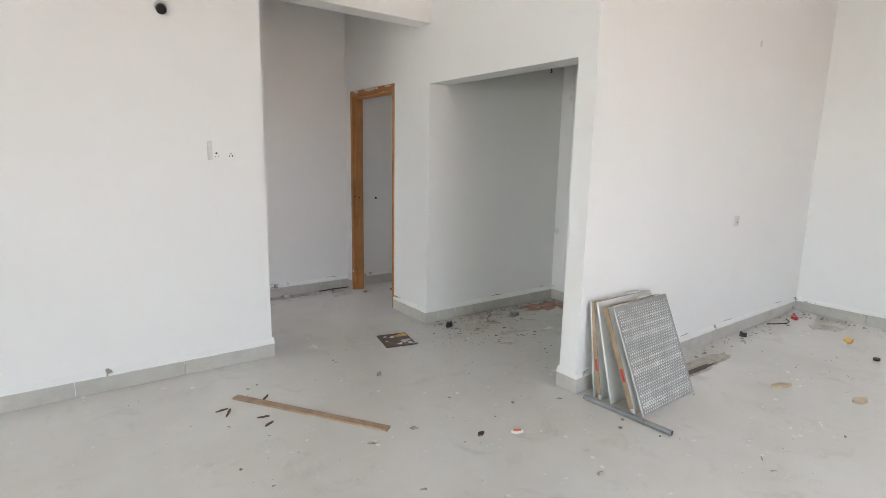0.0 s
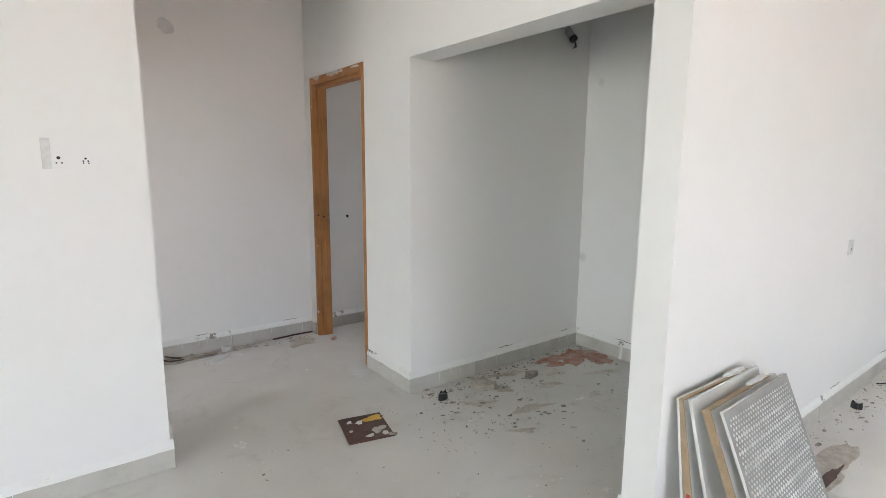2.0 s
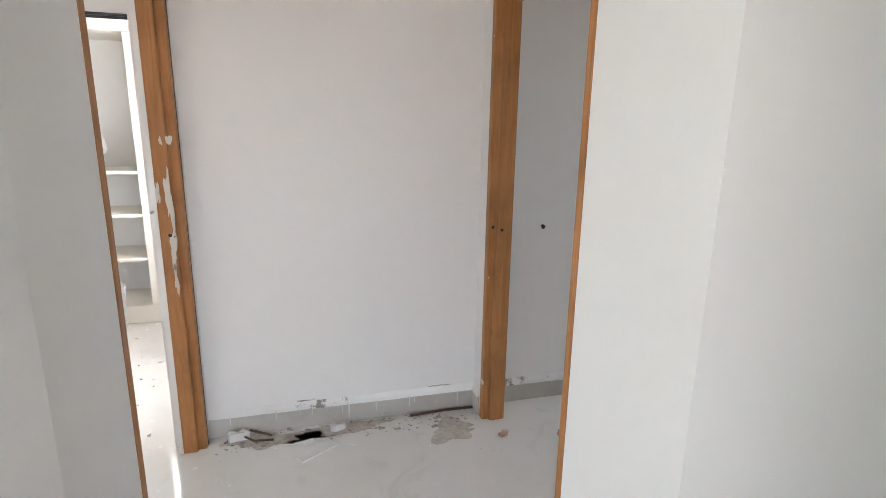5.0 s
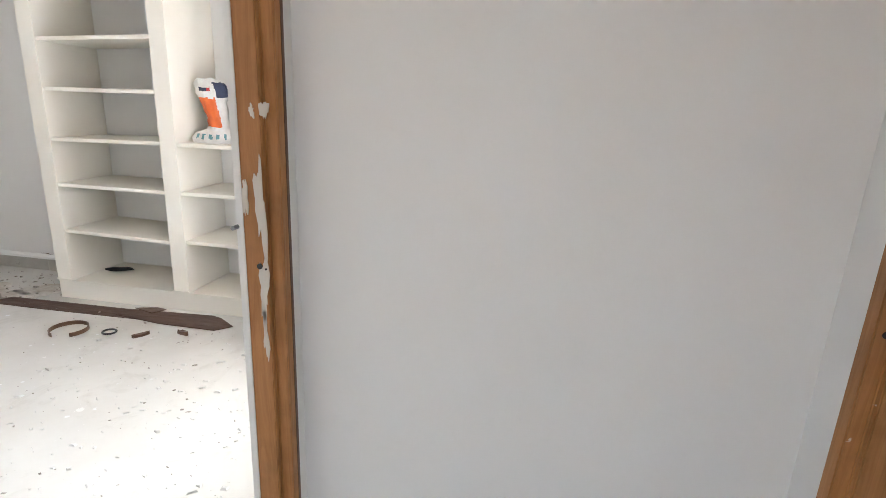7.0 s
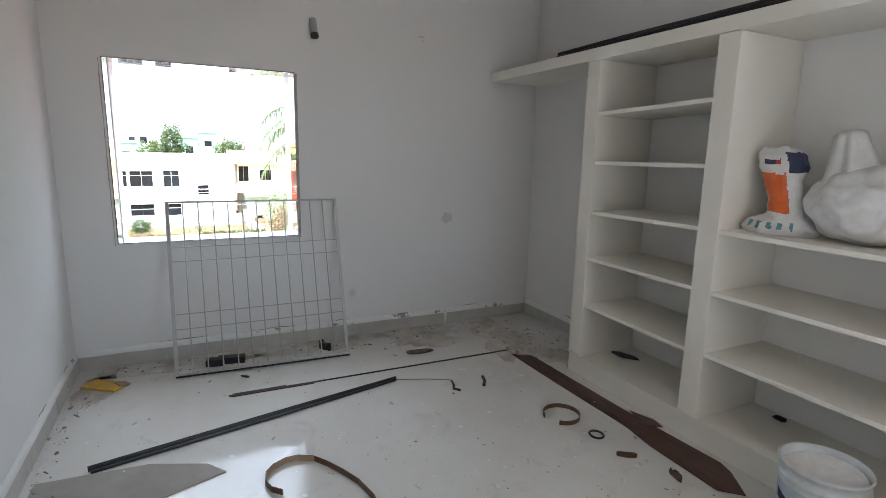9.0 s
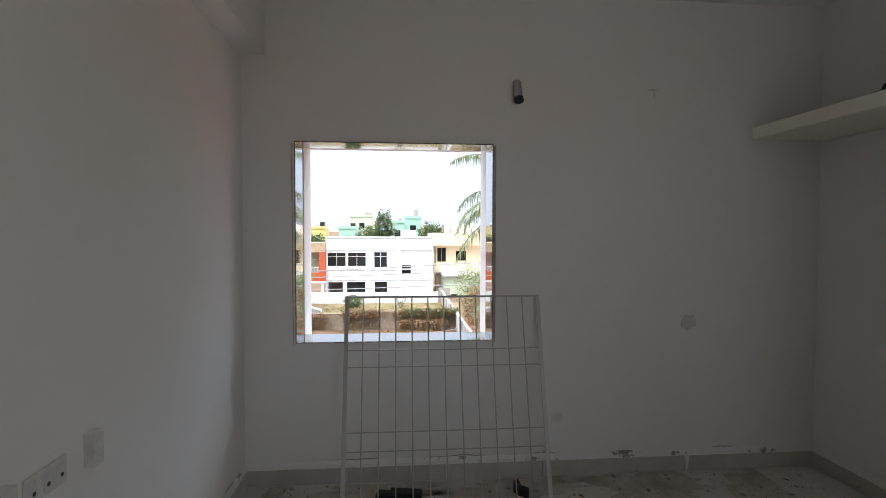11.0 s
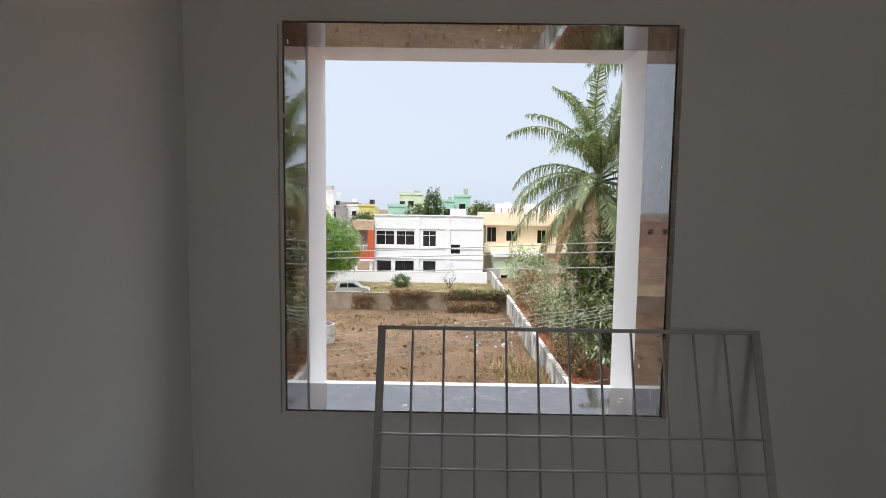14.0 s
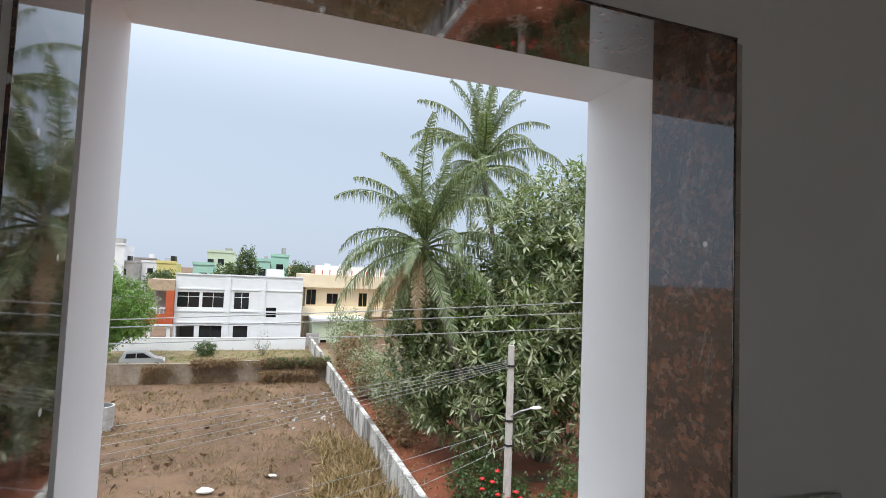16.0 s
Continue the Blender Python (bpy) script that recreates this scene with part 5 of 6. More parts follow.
def pierced(x0, x1, y0, y1, z0, z1, holes):
    """A wall seen along x with real openings (y0, y1, z0, z1)."""
    bm = bmesh.new()
    ys = sorted({y0, y1, *[h[0] for h in holes], *[h[1] for h in holes]})
    zs = sorted({z0, z1, *[h[2] for h in holes], *[h[3] for h in holes]})
    ny, nz = len(ys) - 1, len(zs) - 1
    v = {}

    def at(s, i, j):
        if (s, i, j) not in v:
            v[s, i, j] = bm.verts.new(((x0, x1)[s], ys[i], zs[j]))
        return v[s, i, j]

    def solid(i, j):
        my, mz = (ys[i] + ys[i + 1]) / 2 if 0 <= i < ny else 1e9, (zs[j] + zs[j + 1]) / 2 if 0 <= j < nz else 1e9
        return max(my, mz) < 1e8 and not any(h[0] < my < h[1] and h[2] < mz < h[3] for h in holes)

    for i in range(ny):
        for j in range(nz):
            if not solid(i, j):
                continue
            for s in (0, 1):
                bm.faces.new((at(s, i, j), at(s, i + 1, j), at(s, i + 1, j + 1), at(s, i, j + 1)))
            for ok, p, q in ((solid(i - 1, j), (i, j), (i, j + 1)), (solid(i + 1, j), (i + 1, j), (i + 1, j + 1)), (solid(i, j - 1), (i, j), (i + 1, j)), (solid(i, j + 1), (i, j + 1), (i + 1, j + 1))):
                if not ok:
                    bm.faces.new((at(0, *p), at(0, *q), at(1, *q), at(1, *p)))
    bmesh.ops.recalc_face_normals(bm, faces=bm.faces)
    return bm


def window(parent, x, y0, y1, z0, z1, cols, rows, material=None, label="dark framed window", depth=0.14):
    ob = part("window", boxes((x - depth - 0.05, x - depth - 0.01, y0, y1, z0, z1)), M_GLASSDARK, parent, label)
    t = 0.045
    rowsb = [(x - depth - 0.012, x - depth + 0.03, y0, y1, z0, z0 + t), (x - depth - 0.012, x - depth + 0.03, y0, y1, z1 - t, z1)]
    for i in range(cols + 1):
        y = y0 + (y1 - y0) * i / cols
        rowsb.append((x - depth - 0.01, x - depth + 0.028, max(y0, y - t / 2), min(y1, y + t / 2), z0 + t, z1 - t))
    for j in range(1, rows):
        z = z1 - (z1 - z0) * 0.3 * j
        rowsb.append((x - depth - 0.009, x - depth + 0.026, y0 + t, y1 - t, z - t / 2, z + t / 2))
    part("frame", boxes(*rowsb), material or M_FRAMEWHITE, ob)
    return ob


# the white house
hx = -59.5
house = thing("house", "two-storey white flat-roofed house with a terracotta balcony", "house", (hx, 2.69, G))


def hp(name, bm, material, label=""):
    o = part(name, bm, material, house, label)
    o.matrix_basis = Matrix.Translation(-house.matrix_basis.translation)
    return o


def hwin(*a, **k):
    o = window(house, *a, **k)
    o.matrix_basis = Matrix.Translation(-house.matrix_basis.translation)
    return o


holes = [(-3.23, -1.19, -2.67, -1.07), (-0.94, 1.10, -2.67, -1.07), (2.06, 3.52, -2.80, -1.01), (5.24, 6.26, -3.56, -2.54), (-3.16, -1.51, G, -4.46), (-1.06, 1.04, -5.80, -4.46), (2.12, 3.52, -5.87, -4.46)]
hp("wall", pierced(hx - 0.25, hx, -3.42, 8.86, G, 0.64, holes), M_HOUSEWHITE)
for row in ((hx - 11, hx - 0.252, -3.42, -3.42 + 0.25, G, 0.58), (hx - 11, hx - 0.252, 8.86 - 0.25, 8.86, G, 0.58), (hx - 11.25, hx - 11.002, -3.42, 8.86, G, 0.58)):
    hp("wall", boxes(row), M_HOUSEWHITE)
hp("roof", boxes((hx - 11, hx - 0.252, -3.42 + 0.252, 8.86 - 0.252, -0.12, 0.07)), M_FARGREY)
hp("floor_slab", boxes((hx - 11, hx - 0.252, -3.42 + 0.252, 8.86 - 0.252, -4.01, -3.82)), M_FARGREY)
hp("back_partition", boxes((hx - 3.2, hx - 3.0, -3.42 + 0.252, 8.86 - 0.252, G, -4.07)), M_FARGREY)
for a, b in ((1.17, 1.67), (4.60, 5.11)):
    hp("pilaster", boxes((hx + 0.002, hx + 0.16, a, b, G, 0.51)), M_HOUSEWHITE)
hp("coping", boxes((hx - 0.3, hx + 0.12, -3.48, 8.93, 0.64 + 0.002, 0.77)), M_HOUSEWHITE)
for z in (-0.76, -2.99, -4.14):
    hp("band", boxes((hx + 0.002, hx + 0.09, -3.36, 1.15, z - 0.06, z + 0.06), (hx + 0.002, hx + 0.09, 1.69, 4.59, z - 0.06, z + 0.06), (hx + 0.002, hx + 0.09, 5.12, 8.80, z - 0.06, z + 0.06)), M_HOUSEWHITE)
hp("stair_head", boxes((hx - 3.5, hx - 0.5, 5.1, 6.85, 0.07, 1.5), bevel=0.05), M_HOUSEWHITE)
for h, cols, rows in zip(holes, (2, 2, 2, 1, 0, 2, 1), (2, 2, 2, 2, 0, 1, 1)):
    if cols:
        hwin(hx, *h, cols, rows, M_FRAMEWHITE if cols == 2 and rows == 2 and h[0] < 2.4 else M_BLACK)
# its terracotta balcony wing
ya, yb = -5.84, -3.42 - 0.01
hp("cladding", boxes((hx - 3, hx + 0.4, ya, yb, -1.01, 0.07)), M_TANSTONE, "tan stone cladding band")
hp("balcony_side", boxes((hx - 3, hx + 0.5, yb - 0.7, yb, -4.27, -1.01 - 0.01)), M_TERRA, "terracotta painted pier")
hp("balcony_parapet", boxes((hx + 0.1, hx + 0.5, ya, yb - 0.71, -4.27, -3.31)), M_TERRA, "terracotta painted parapet")
hp("balcony_back", boxes((hx - 3, hx - 2.6, ya, yb - 0.72, -4.27, -1.01 - 0.01)), M_FARGREY)
hp("balcony_rail", boxes((hx + 0.25, hx + 0.3, ya, yb - 0.72, -2.80, -2.67), *[(hx + 0.26, hx + 0.29, ya + 0.3 * k, ya + 0.3 * k + 0.03, -3.31, -2.80) for k in range(6)]), M_FRAMEWHITE)
hp("balcony_slab", boxes((hx - 3, hx + 0.5, ya, yb, -4.52, -4.27 - 0.01)), M_HOUSEWHITE)
hp("column", boxes((hx + 0.05, hx + 0.35, ya + 0.2, ya + 0.5, G, -4.52)), M_HOUSEWHITE)
hp("column", boxes((hx + 0.05, hx + 0.35, yb - 0.5, yb - 0.2, G, -4.52)), M_HOUSEWHITE)

# the cream house
cx = -67.3
house = thing("house", "cream two-storey house with a deep parapet and balcony", "house", (cx, 13.87, G))
choles = [(12.36, 13.73, -2.51, -1.21), (16.32, 17.40, -2.80, -1.06), (9.91, 11.06, -2.65, -0.77)]
hp("wall", pierced(cx - 0.3, cx, 9.77, 26.46, G, -0.49, choles), M_CREAM)
hp("wall", boxes((cx - 10, cx - 0.302, 9.77, 9.77 + 0.3, G, -0.49)), M_CREAM)
hp("parapet", boxes((cx - 10, cx + 1.0, 9.19, 26.60, -0.49 + 0.004, 1.10), bevel=0.03), M_CREAM)
hp("balcony", boxes((cx + 0.004, cx + 1.3, 9.41, 26.46, -3.95, -2.80), bevel=0.03), M_CREAM)
hp("roof_block", boxes((cx - 6, cx - 2, 11.35, 19.99, 1.10 + 0.004, 2.25)), M_FARWHITE)
for k in range(10):
    hp("roof_post", boxes((cx + 0.8, cx + 0.9, 10.63 + 0.9 * k, 10.63 + 0.9 * k + 0.12, 1.10 + 0.006, 1.67)), M_TERRA)
hwin(cx, *choles[0], 2, 1, M_BRICKFAR)
hwin(cx, *choles[1], 2, 1, M_FARYELLOW, "yellow framed door")
hwin(cx, *choles[2], 2, 1, M_BRICKFAR)

# pale green annexe
gx = -62.3
house = thing("annexe", "pale green single-storey annexe beside the boundary wall", "building", (gx, 11.52, G))
gh = [(11.26, 11.99, -7.57, -6.29)]
hp("wall", pierced(gx - 0.3, gx, 10.32, 16.18, G, -4.07, gh), M_PALEGREEN)
hp("wall", boxes((gx - 4.4, gx - 0.302, 10.32, 10.32 + 0.3, G, -4.07)), M_PALEGREEN)
hp("roof", boxes((gx - 4.4, gx + 0.5, 10.19, 16.31, -4.07 + 0.002, -3.81)), M_HOUSEWHITE)
hwin(gx, *gh[0], 1, 1, M_BLACK)
hp("low_wall", boxes((gx + 2, gx + 2.3, 9.52, 11.26 - 0.4, G, -5.28)), M_FARGREY)


# far town
def far_house(x, y0, y1, z1, material, depth, label, seed):
    r = random.Random(seed)
    ob = thing("far_building", label, "building", (x, (y0 + y1) / 2, G), "far town")
    base = Matrix.Translation((-x, -(y0 + y1) / 2, -G))
    o = part("wall", boxes((x - depth, x, y0, y1, G, z1)), material, ob)
    o.matrix_basis = base
    o = part("parapet", boxes((x - 0.25, x + 0.15, y0 - 0.15, y1 + 0.15, z1 + 0.003, z1 + 0.5)), material, ob)
    o.matrix_basis = base
    o = part("roof_tank", boxes((x - depth * 0.6, x - depth * 0.3, y0 + (y1 - y0) * 0.6, y0 + (y1 - y0) * 0.85, z1 + 0.003, z1 + r.uniform(0.9, 1.8))), r.choice((M_FARGREY, M_FARWHITE, M_BLACK)), ob)
    o.matrix_basis = base
    n = max(1, int((y1 - y0) / 3.2))
    for k in range(n):
        yc = y0 + (k + 0.5) * (y1 - y0) / n
        for zz in (z1 - 2.0, z1 - 5.0):
            if zz - 0.8 > G:
                o = part("window", boxes((x + 0.002, x + 0.06, yc - 0.6, yc + 0.6, zz - 0.65, zz + 0.65)), M_GLASSDARK, ob)
                o.matrix_basis = base
    return ob


far_house(-101, 3.27, 6.00, 2.84, M_MINT, 8, "mint green flat-roofed building in the far town", 1)
far_house(-103, 6.11, 9.28, 3.82, M_MINT, 8, "tall mint green stair tower in the far town", 2)
far_house(-101, -6.69, -3.30, 1.75, M_MINT, 8, "mint green flat-roofed building in the far town", 3)
far_house(-121, -6.36, -0.97, 4.54, M_PALEGREEN, 8, "pale green building in the far town", 4)
far_house(-111, -13.98, -10.72, 1.77, M_FARYELLOW, 7, "bright yellow building in the far town", 5)
far_house(-131, -29.92, -23.80, 5.35, M_FARWHITE, 9, "tall white building in the far town", 6)
rngf = random.Random(77)
px0 = -70.0
k = 0
while px0 < 75:
    wd = rngf.uniform(6, 12)
    dd = rngf.uniform(120, 220)
    mm = rngf.choice((M_FARWHITE, M_FARGREY, M_BRICKFAR, M_FARWHITE, M_FARGREY, M_PALEGREEN, M_CREAM))
    nmw = {"far_white_paint": "white", "far_grey_cement": "grey cement", "far_brick": "brick-red", "house_pale_green": "pale green", "house_cream": "cream"}[mm.name]
    far_house(-dd, px0, px0 + wd, rngf.uniform(-1.2, 2.2) + (dd - 120) * 0.012, mm, 8, "low %s building in the far town" % nmw, 20 + k)
    px0 += wd * rngf.uniform(0.75, 1.25)
    k += 1

# well ring on the plot
wr = thing("well_ring", "grey concrete well ring standing on the plot", "well ring", (-31.5, -2.42, G))
bm = bmesh.new()
for r0, z0, z1 in ((0.55, -0.1, 0.55), (0.56, 0.57, 1.15)):
    rod(bm, (0, 0, z0), (0, 0, z1), r0, 28)
part("ring", bm, M_CONCRETE, wr)
# rings are solid, so a black disc gives the shade down the well
part("mouth", rod(bmesh.new(), (0, 0, 1.1502), (0, 0, 1.156), 0.47, 28), M_BLACK, wr, "black disc standing in for the shaded well mouth")


# the car behind the plot wall
def car(x, y, z, yaw):
    ob = thing("car", "silver hatchback car parked behind the plot wall", "car", (x, y, z), rz=yaw)
    side = [(-1.75, 0.32), (-1.78, 0.75), (-1.70, 0.92), (-1.45, 1.42), (-1.2, 1.5), (0.1, 1.5), (0.45, 1.4), (0.95, 0.98), (1.55, 0.86), (1.76, 0.7), (1.78, 0.35), (1.3, 0.26), (-1.3, 0.26)]
    bm = outline(side, -0.72, 0.72)
    bmesh.ops.transform(bm, matrix=Matrix.Rotation(radians(90), 4, "X"), verts=bm.verts)
    for v in bm.verts:
        if v.co.z > 1.0:
            v.co.y *= 0.84
    bmesh.ops.bevel(bm, geom=bm.edges[:], offset=0.05, segments=2, affect="EDGES")
    part("body", bm, M_CARPAINT, ob)
    for s in (-1, 1):
        for pts in ([(-1.32, 0.98), (-1.18, 1.38), (-0.5, 1.4), (-0.5, 0.98)], [(-0.42, 0.98), (-0.42, 1.4), (0.1, 1.4), (0.7, 0.98)]):
            bm = outline(pts, 0, 0.02)
            bmesh.ops.transform(bm, matrix=Matrix.Translation((0, s * 0.69 if s > 0 else -0.67, 0)) @ Matrix.Rotation(radians(90), 4, "X"), verts=bm.verts)
            part("side_window", bm, M_GLASSDARK, ob)
    for wx in (-1.1, 1.12):
        for s in (-1, 1):
            w = part("wheel", rod(bmesh.new(), (wx, s * 0.56, 0.29), (wx, s * 0.745, 0.29), 0.29, 22), M_TYRE, ob, "black tyre")
            part("rim", rod(bmesh.new(), (wx, s * 0.7455, 0.29), (wx, s * 0.755, 0.29), 0.18, 18), M_CARPAINT, w, "silver wheel rim")
    for s in (-1, 1):
        part("headlight", lumpy(0.1, 0.14, 0.06, 3 + s, 0.05, 2), M_FARWHITE, ob, "clear headlight", pose(1.66, s * 0.55, 0.68))
    ob.scale = (0.87, 0.87, 0.87)
    return ob


car(-47.6, -3.72, G + 0.1, 97)

# concrete pole with a lamp arm
PX, PY = -17.6, 12.62
pole = thing("utility_pole", "slim concrete utility pole with a small lamp arm", "pole", (PX, PY, G))
bm = rod(bmesh.new(), (0, 0, 0), (0, 0, 5.9), 0.15, 8, 0.11)
part("shaft", bm, M_CONCRETE, pole)
part("arm", tube(bmesh.new(), [(0.1, 0, 3.6), (0.3, 0.25, 3.8), (0.4, 0.6, 3.9)], 0.03, 8), M_CONDUIT, pole, "grey lamp arm")
part("lamp", lumpy(0.1, 0.22, 0.06, 2, 0.1, 2), M_FARWHITE, pole, "small white street lamp head", pose(0.42, 0.75, 3.85))
for z in (3.4, 2.6, 5.2):
    part("clamp", rod(bmesh.new(), (0, 0, z), (0, 0, z + 0.07), 0.155, 10), M_ROD, pole, "dark cable clamp")


def cable(a, b, sag, r, label):
    a, b = Vector(a), Vector(b)
    pts = []
    for i in range(25):
        t = i / 24
        p = a.lerp(b, t)
        p.z -= sag * 4 * t * (1 - t)
        pts.append(p)
    return solo("cable", tube(bmesh.new(), pts, r, 5), M_CABLE, label, "cable", "overhead cables")


for za, zb, d in ((0.14, 0.65, 17.3), (-0.05, 0.34, 17.3), (-0.47, -0.15, 17.3)):
    slope = (zb - za) / 10.2
    cable((-d, 0.6 - 22, za - slope * 22 + 0.25), (-d, 10.8 + 22, zb + slope * 22 + 0.25), 0.35, 0.014, "thin grey overhead cable crossing the plot")
for k in range(5):
    cable((PX + 0.05, PY - 0.1, G + 5.2 + 0.06 * k), (-15.3 + 0.5 * k, -14 - k, G + 1.8 + 0.45 * k), 0.5, 0.008, "thin grey cable strung from the pole")
for k in range(3):
    cable((PX + 0.05, PY - 0.1, G + 2.62 + 0.3 * k), (-15.2 - 0.9 * k, 2.0 - 2 * k, G + 0.9), 0.25, 0.008, "thin stay cable from the pole foot")


# ---- plants ----
def leaf_mesh(name, place, count, material, length, width, seed, droop=0.3):
    """One mesh of many folded leaves; place(rng) gives a centre and an outward way."""
    g = np.random.default_rng(seed)
    c, o = place(g, count)
    n = len(c)
    d = o + g.normal(0, 0.55, (n, 3))
    d[:, 2] -= droop
    d /= np.linalg.norm(d, axis=1)[:, None] + 1e-9
    up = np.tile((0.0, 0.0, 1.0), (n, 1)) + g.normal(0, 0.45, (n, 3))
    s = np.cross(d, up)
    s /= np.linalg.norm(s, axis=1)[:, None] + 1e-9
    nrm = np.cross(s, d)
    L = length * g.uniform(0.6, 1.25, (n, 1))
    Wd = width * g.uniform(0.7, 1.2, (n, 1))
    v = np.stack([c, c + d * L * 0.45 + s * Wd / 2 - nrm * Wd * 0.18, c + d * L - nrm * L * 0.08, c + d * L * 0.45 - s * Wd / 2 - nrm * Wd * 0.18], 1).reshape(-1, 3)
    me = bpy.data.meshes.new(name)
    me.vertices.add(n * 4)
    me.vertices.foreach_set("co", v.astype(np.float32).ravel())
    me.loops.add(n * 4)
    me.loops.foreach_set("vertex_index", np.arange(n * 4, dtype=np.int32))
    me.polygons.add(n)
    me.polygons.foreach_set("loop_start", np.arange(0, n * 4, 4, dtype=np.int32))
    me.update(calc_edges=True)
    me.materials.append(material)
    return me


def clumps(lobes, shell=0.55, tuft=9, spread=0.05, flat=0.0):
    """Leaf rosettes near the outside of some lobes (x, y, z, rx, ry, rz)."""
    def place(g, count):
        lb = np.array(lobes)
        k = max(1, count // tuft)
        wgt = lb[:, 3] * lb[:, 4] + lb[:, 3] * lb[:, 5]
        pick = g.choice(len(lb), k, p=wgt / wgt.sum())
        u = g.normal(0, 1, (k, 3))
        u /= np.linalg.norm(u, axis=1)[:, None]
        r = shell + (1 - shell) * g.random((k, 1)) ** 0.5
        r *= 1 + 0.13 * np.sin(u[:, :1] * 9 + pick[:, None]) + 0.1 * np.sin(u[:, 2:] * 11 + u[:, 1:2] * 7)
        c = lb[pick, :3] + u * r * lb[pick, 3:]
        if spread < 0:
            # whorled tufts: leaves fan out round the twig's end
            ax = u + np.array((0.25, 0, 0.45)) + g.normal(0, 0.25, (k, 3))
            ax /= np.linalg.norm(ax, axis=1)[:, None]
            e1 = np.cross(ax, g.normal(0, 1, (k, 3)))
            e1 /= np.linalg.norm(e1, axis=1)[:, None]
            e2 = np.cross(ax, e1)
            turn = np.tile(np.arange(tuft) * 6.283 / tuft * 1.0, k)[:, None] + g.normal(0, 0.15, (k * tuft, 1))
            tilt = np.tile(np.where(np.arange(tuft) % 3 == 0, 0.9, 0.25), k)[:, None]
            o = np.repeat(e1, tuft, 0) * np.cos(turn) + np.repeat(e2, tuft, 0) * np.sin(turn) + np.repeat(ax, tuft, 0) * tilt
            return np.repeat(c, tuft, 0) + 0.03 * o, 4.0 * o
        c = np.repeat(c, tuft, 0) + g.normal(0, spread, (k * tuft, 3))
        o = np.repeat(u * 0.7, tuft, 0) + g.normal(0, 0.6, (k * tuft, 3))
        return c, o
    return place


def tree(name, label, at, limbs, lobes, leaves, extra=()):
    ob = thing(name, label, "tree", at)
    inv = Matrix.Translation((-at[0], -at[1], -at[2]))
    for k, (pts, rad) in enumerate(limbs):
        o = part("trunk" if k == 0 else "limb", tube(bmesh.new(), pts, rad, 8), M_BARK, ob)
        o.matrix_basis = inv
    count, material, length, width, seed, shell, tuft, spread = leaves
    o = new("crown", leaf_mesh("crown", clumps(lobes, shell, tuft, spread), count, material, length, width, seed))
    o.parent, o.matrix_basis = ob, inv
    for (count, material, length, width, seed, shell, tuft, spread), lobes2 in extra:
        o = new("inner_foliage", leaf_mesh("inner_foliage", clumps(lobes2, shell, tuft, spread), count, material, length, width, seed))
        o.parent, o.matrix_basis = ob, inv
    return ob


# mango tree over the garden wall
ml = [(-23.5, 17.5, 0.8, 4.8, 4.6, 4.6), (-24.5, 19.5, 4.2, 4.0, 4.0, 3.0), (-21.5, 14.6, -1.6, 3.2, 3.0, 2.6), (-20.5, 16.5, -2.6, 3.0, 3.2, 2.6), (-24.5, 13.9, -1.4, 2.8, 2.6, 2.6), (-21.0, 19.5, -0.5, 3.6, 3.6, 4.0), (-25.0, 12.9, -3.4, 2.2, 1.9, 1.9), (-20.0, 13.4, -3.6, 1.7, 1.6, 1.3), (-25.5, 12.4, -2.0, 2.3, 2.2, 2.8), (-22.8, 12.7, -3.4, 2.0, 1.9, 2.0), (-27.5, 13.2, 0.0, 2.6, 2.4, 2.6)]
tree("mango_tree", "large dense mango tree with grey-green drooping leaves", (-22.5, 16.8, G),
     [([(-22.5, 16.8, G - 0.2), (-22.6, 16.9, G + 2), (-23, 17.2, G + 4)], [0.38, 0.3, 0.24]), ([(-22.6, 16.9, G + 2), (-21.6, 15.4, G + 4), (-21.2, 14.4, G + 6)], [0.2, 0.14, 0.05]), ([(-23, 17.2, G + 4), (-24.4, 19.2, G + 7.5), (-24.6, 19.6, G + 11)], [0.22, 0.15, 0.05]), ([(-22.6, 16.9, G + 2.4), (-24.2, 14.6, G + 4.4), (-24.8, 13.6, G + 5.6)], [0.18, 0.12, 0.05]), ([(-22.7, 16.9, G + 3), (-21.0, 18.4, G + 5.5), (-20.6, 19.8, G + 7)], [0.18, 0.12, 0.05])],
     ml, (46000, M_MANGO, 0.42, 0.1, 41, 0.8, 11, -1),
     # young leaves, then a darker core that puts the crown's shade into colour
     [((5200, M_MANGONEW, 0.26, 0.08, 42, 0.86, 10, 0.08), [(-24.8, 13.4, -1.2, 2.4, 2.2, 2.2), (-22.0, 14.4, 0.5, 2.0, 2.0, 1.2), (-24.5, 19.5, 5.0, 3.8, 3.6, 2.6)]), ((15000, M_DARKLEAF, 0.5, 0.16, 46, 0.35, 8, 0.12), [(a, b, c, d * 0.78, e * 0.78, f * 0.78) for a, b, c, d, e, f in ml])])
tree("dark_tree", "dense dark tree behind the mango crown", (-33, 22, G), [([(-33, 22, G - 0.2), (-33.2, 22, G + 5)], [0.3, 0.2])],
     [(-33, 22, -0.5, 4.5, 4.5, 4.2), (-35, 17.5, -2.2, 3.2, 3.0, 2.8), (-30, 24, 0.5, 4, 4, 4)], (12000, M_DARKLEAF, 0.42, 0.13, 43, 0.7, 9, 0.1))
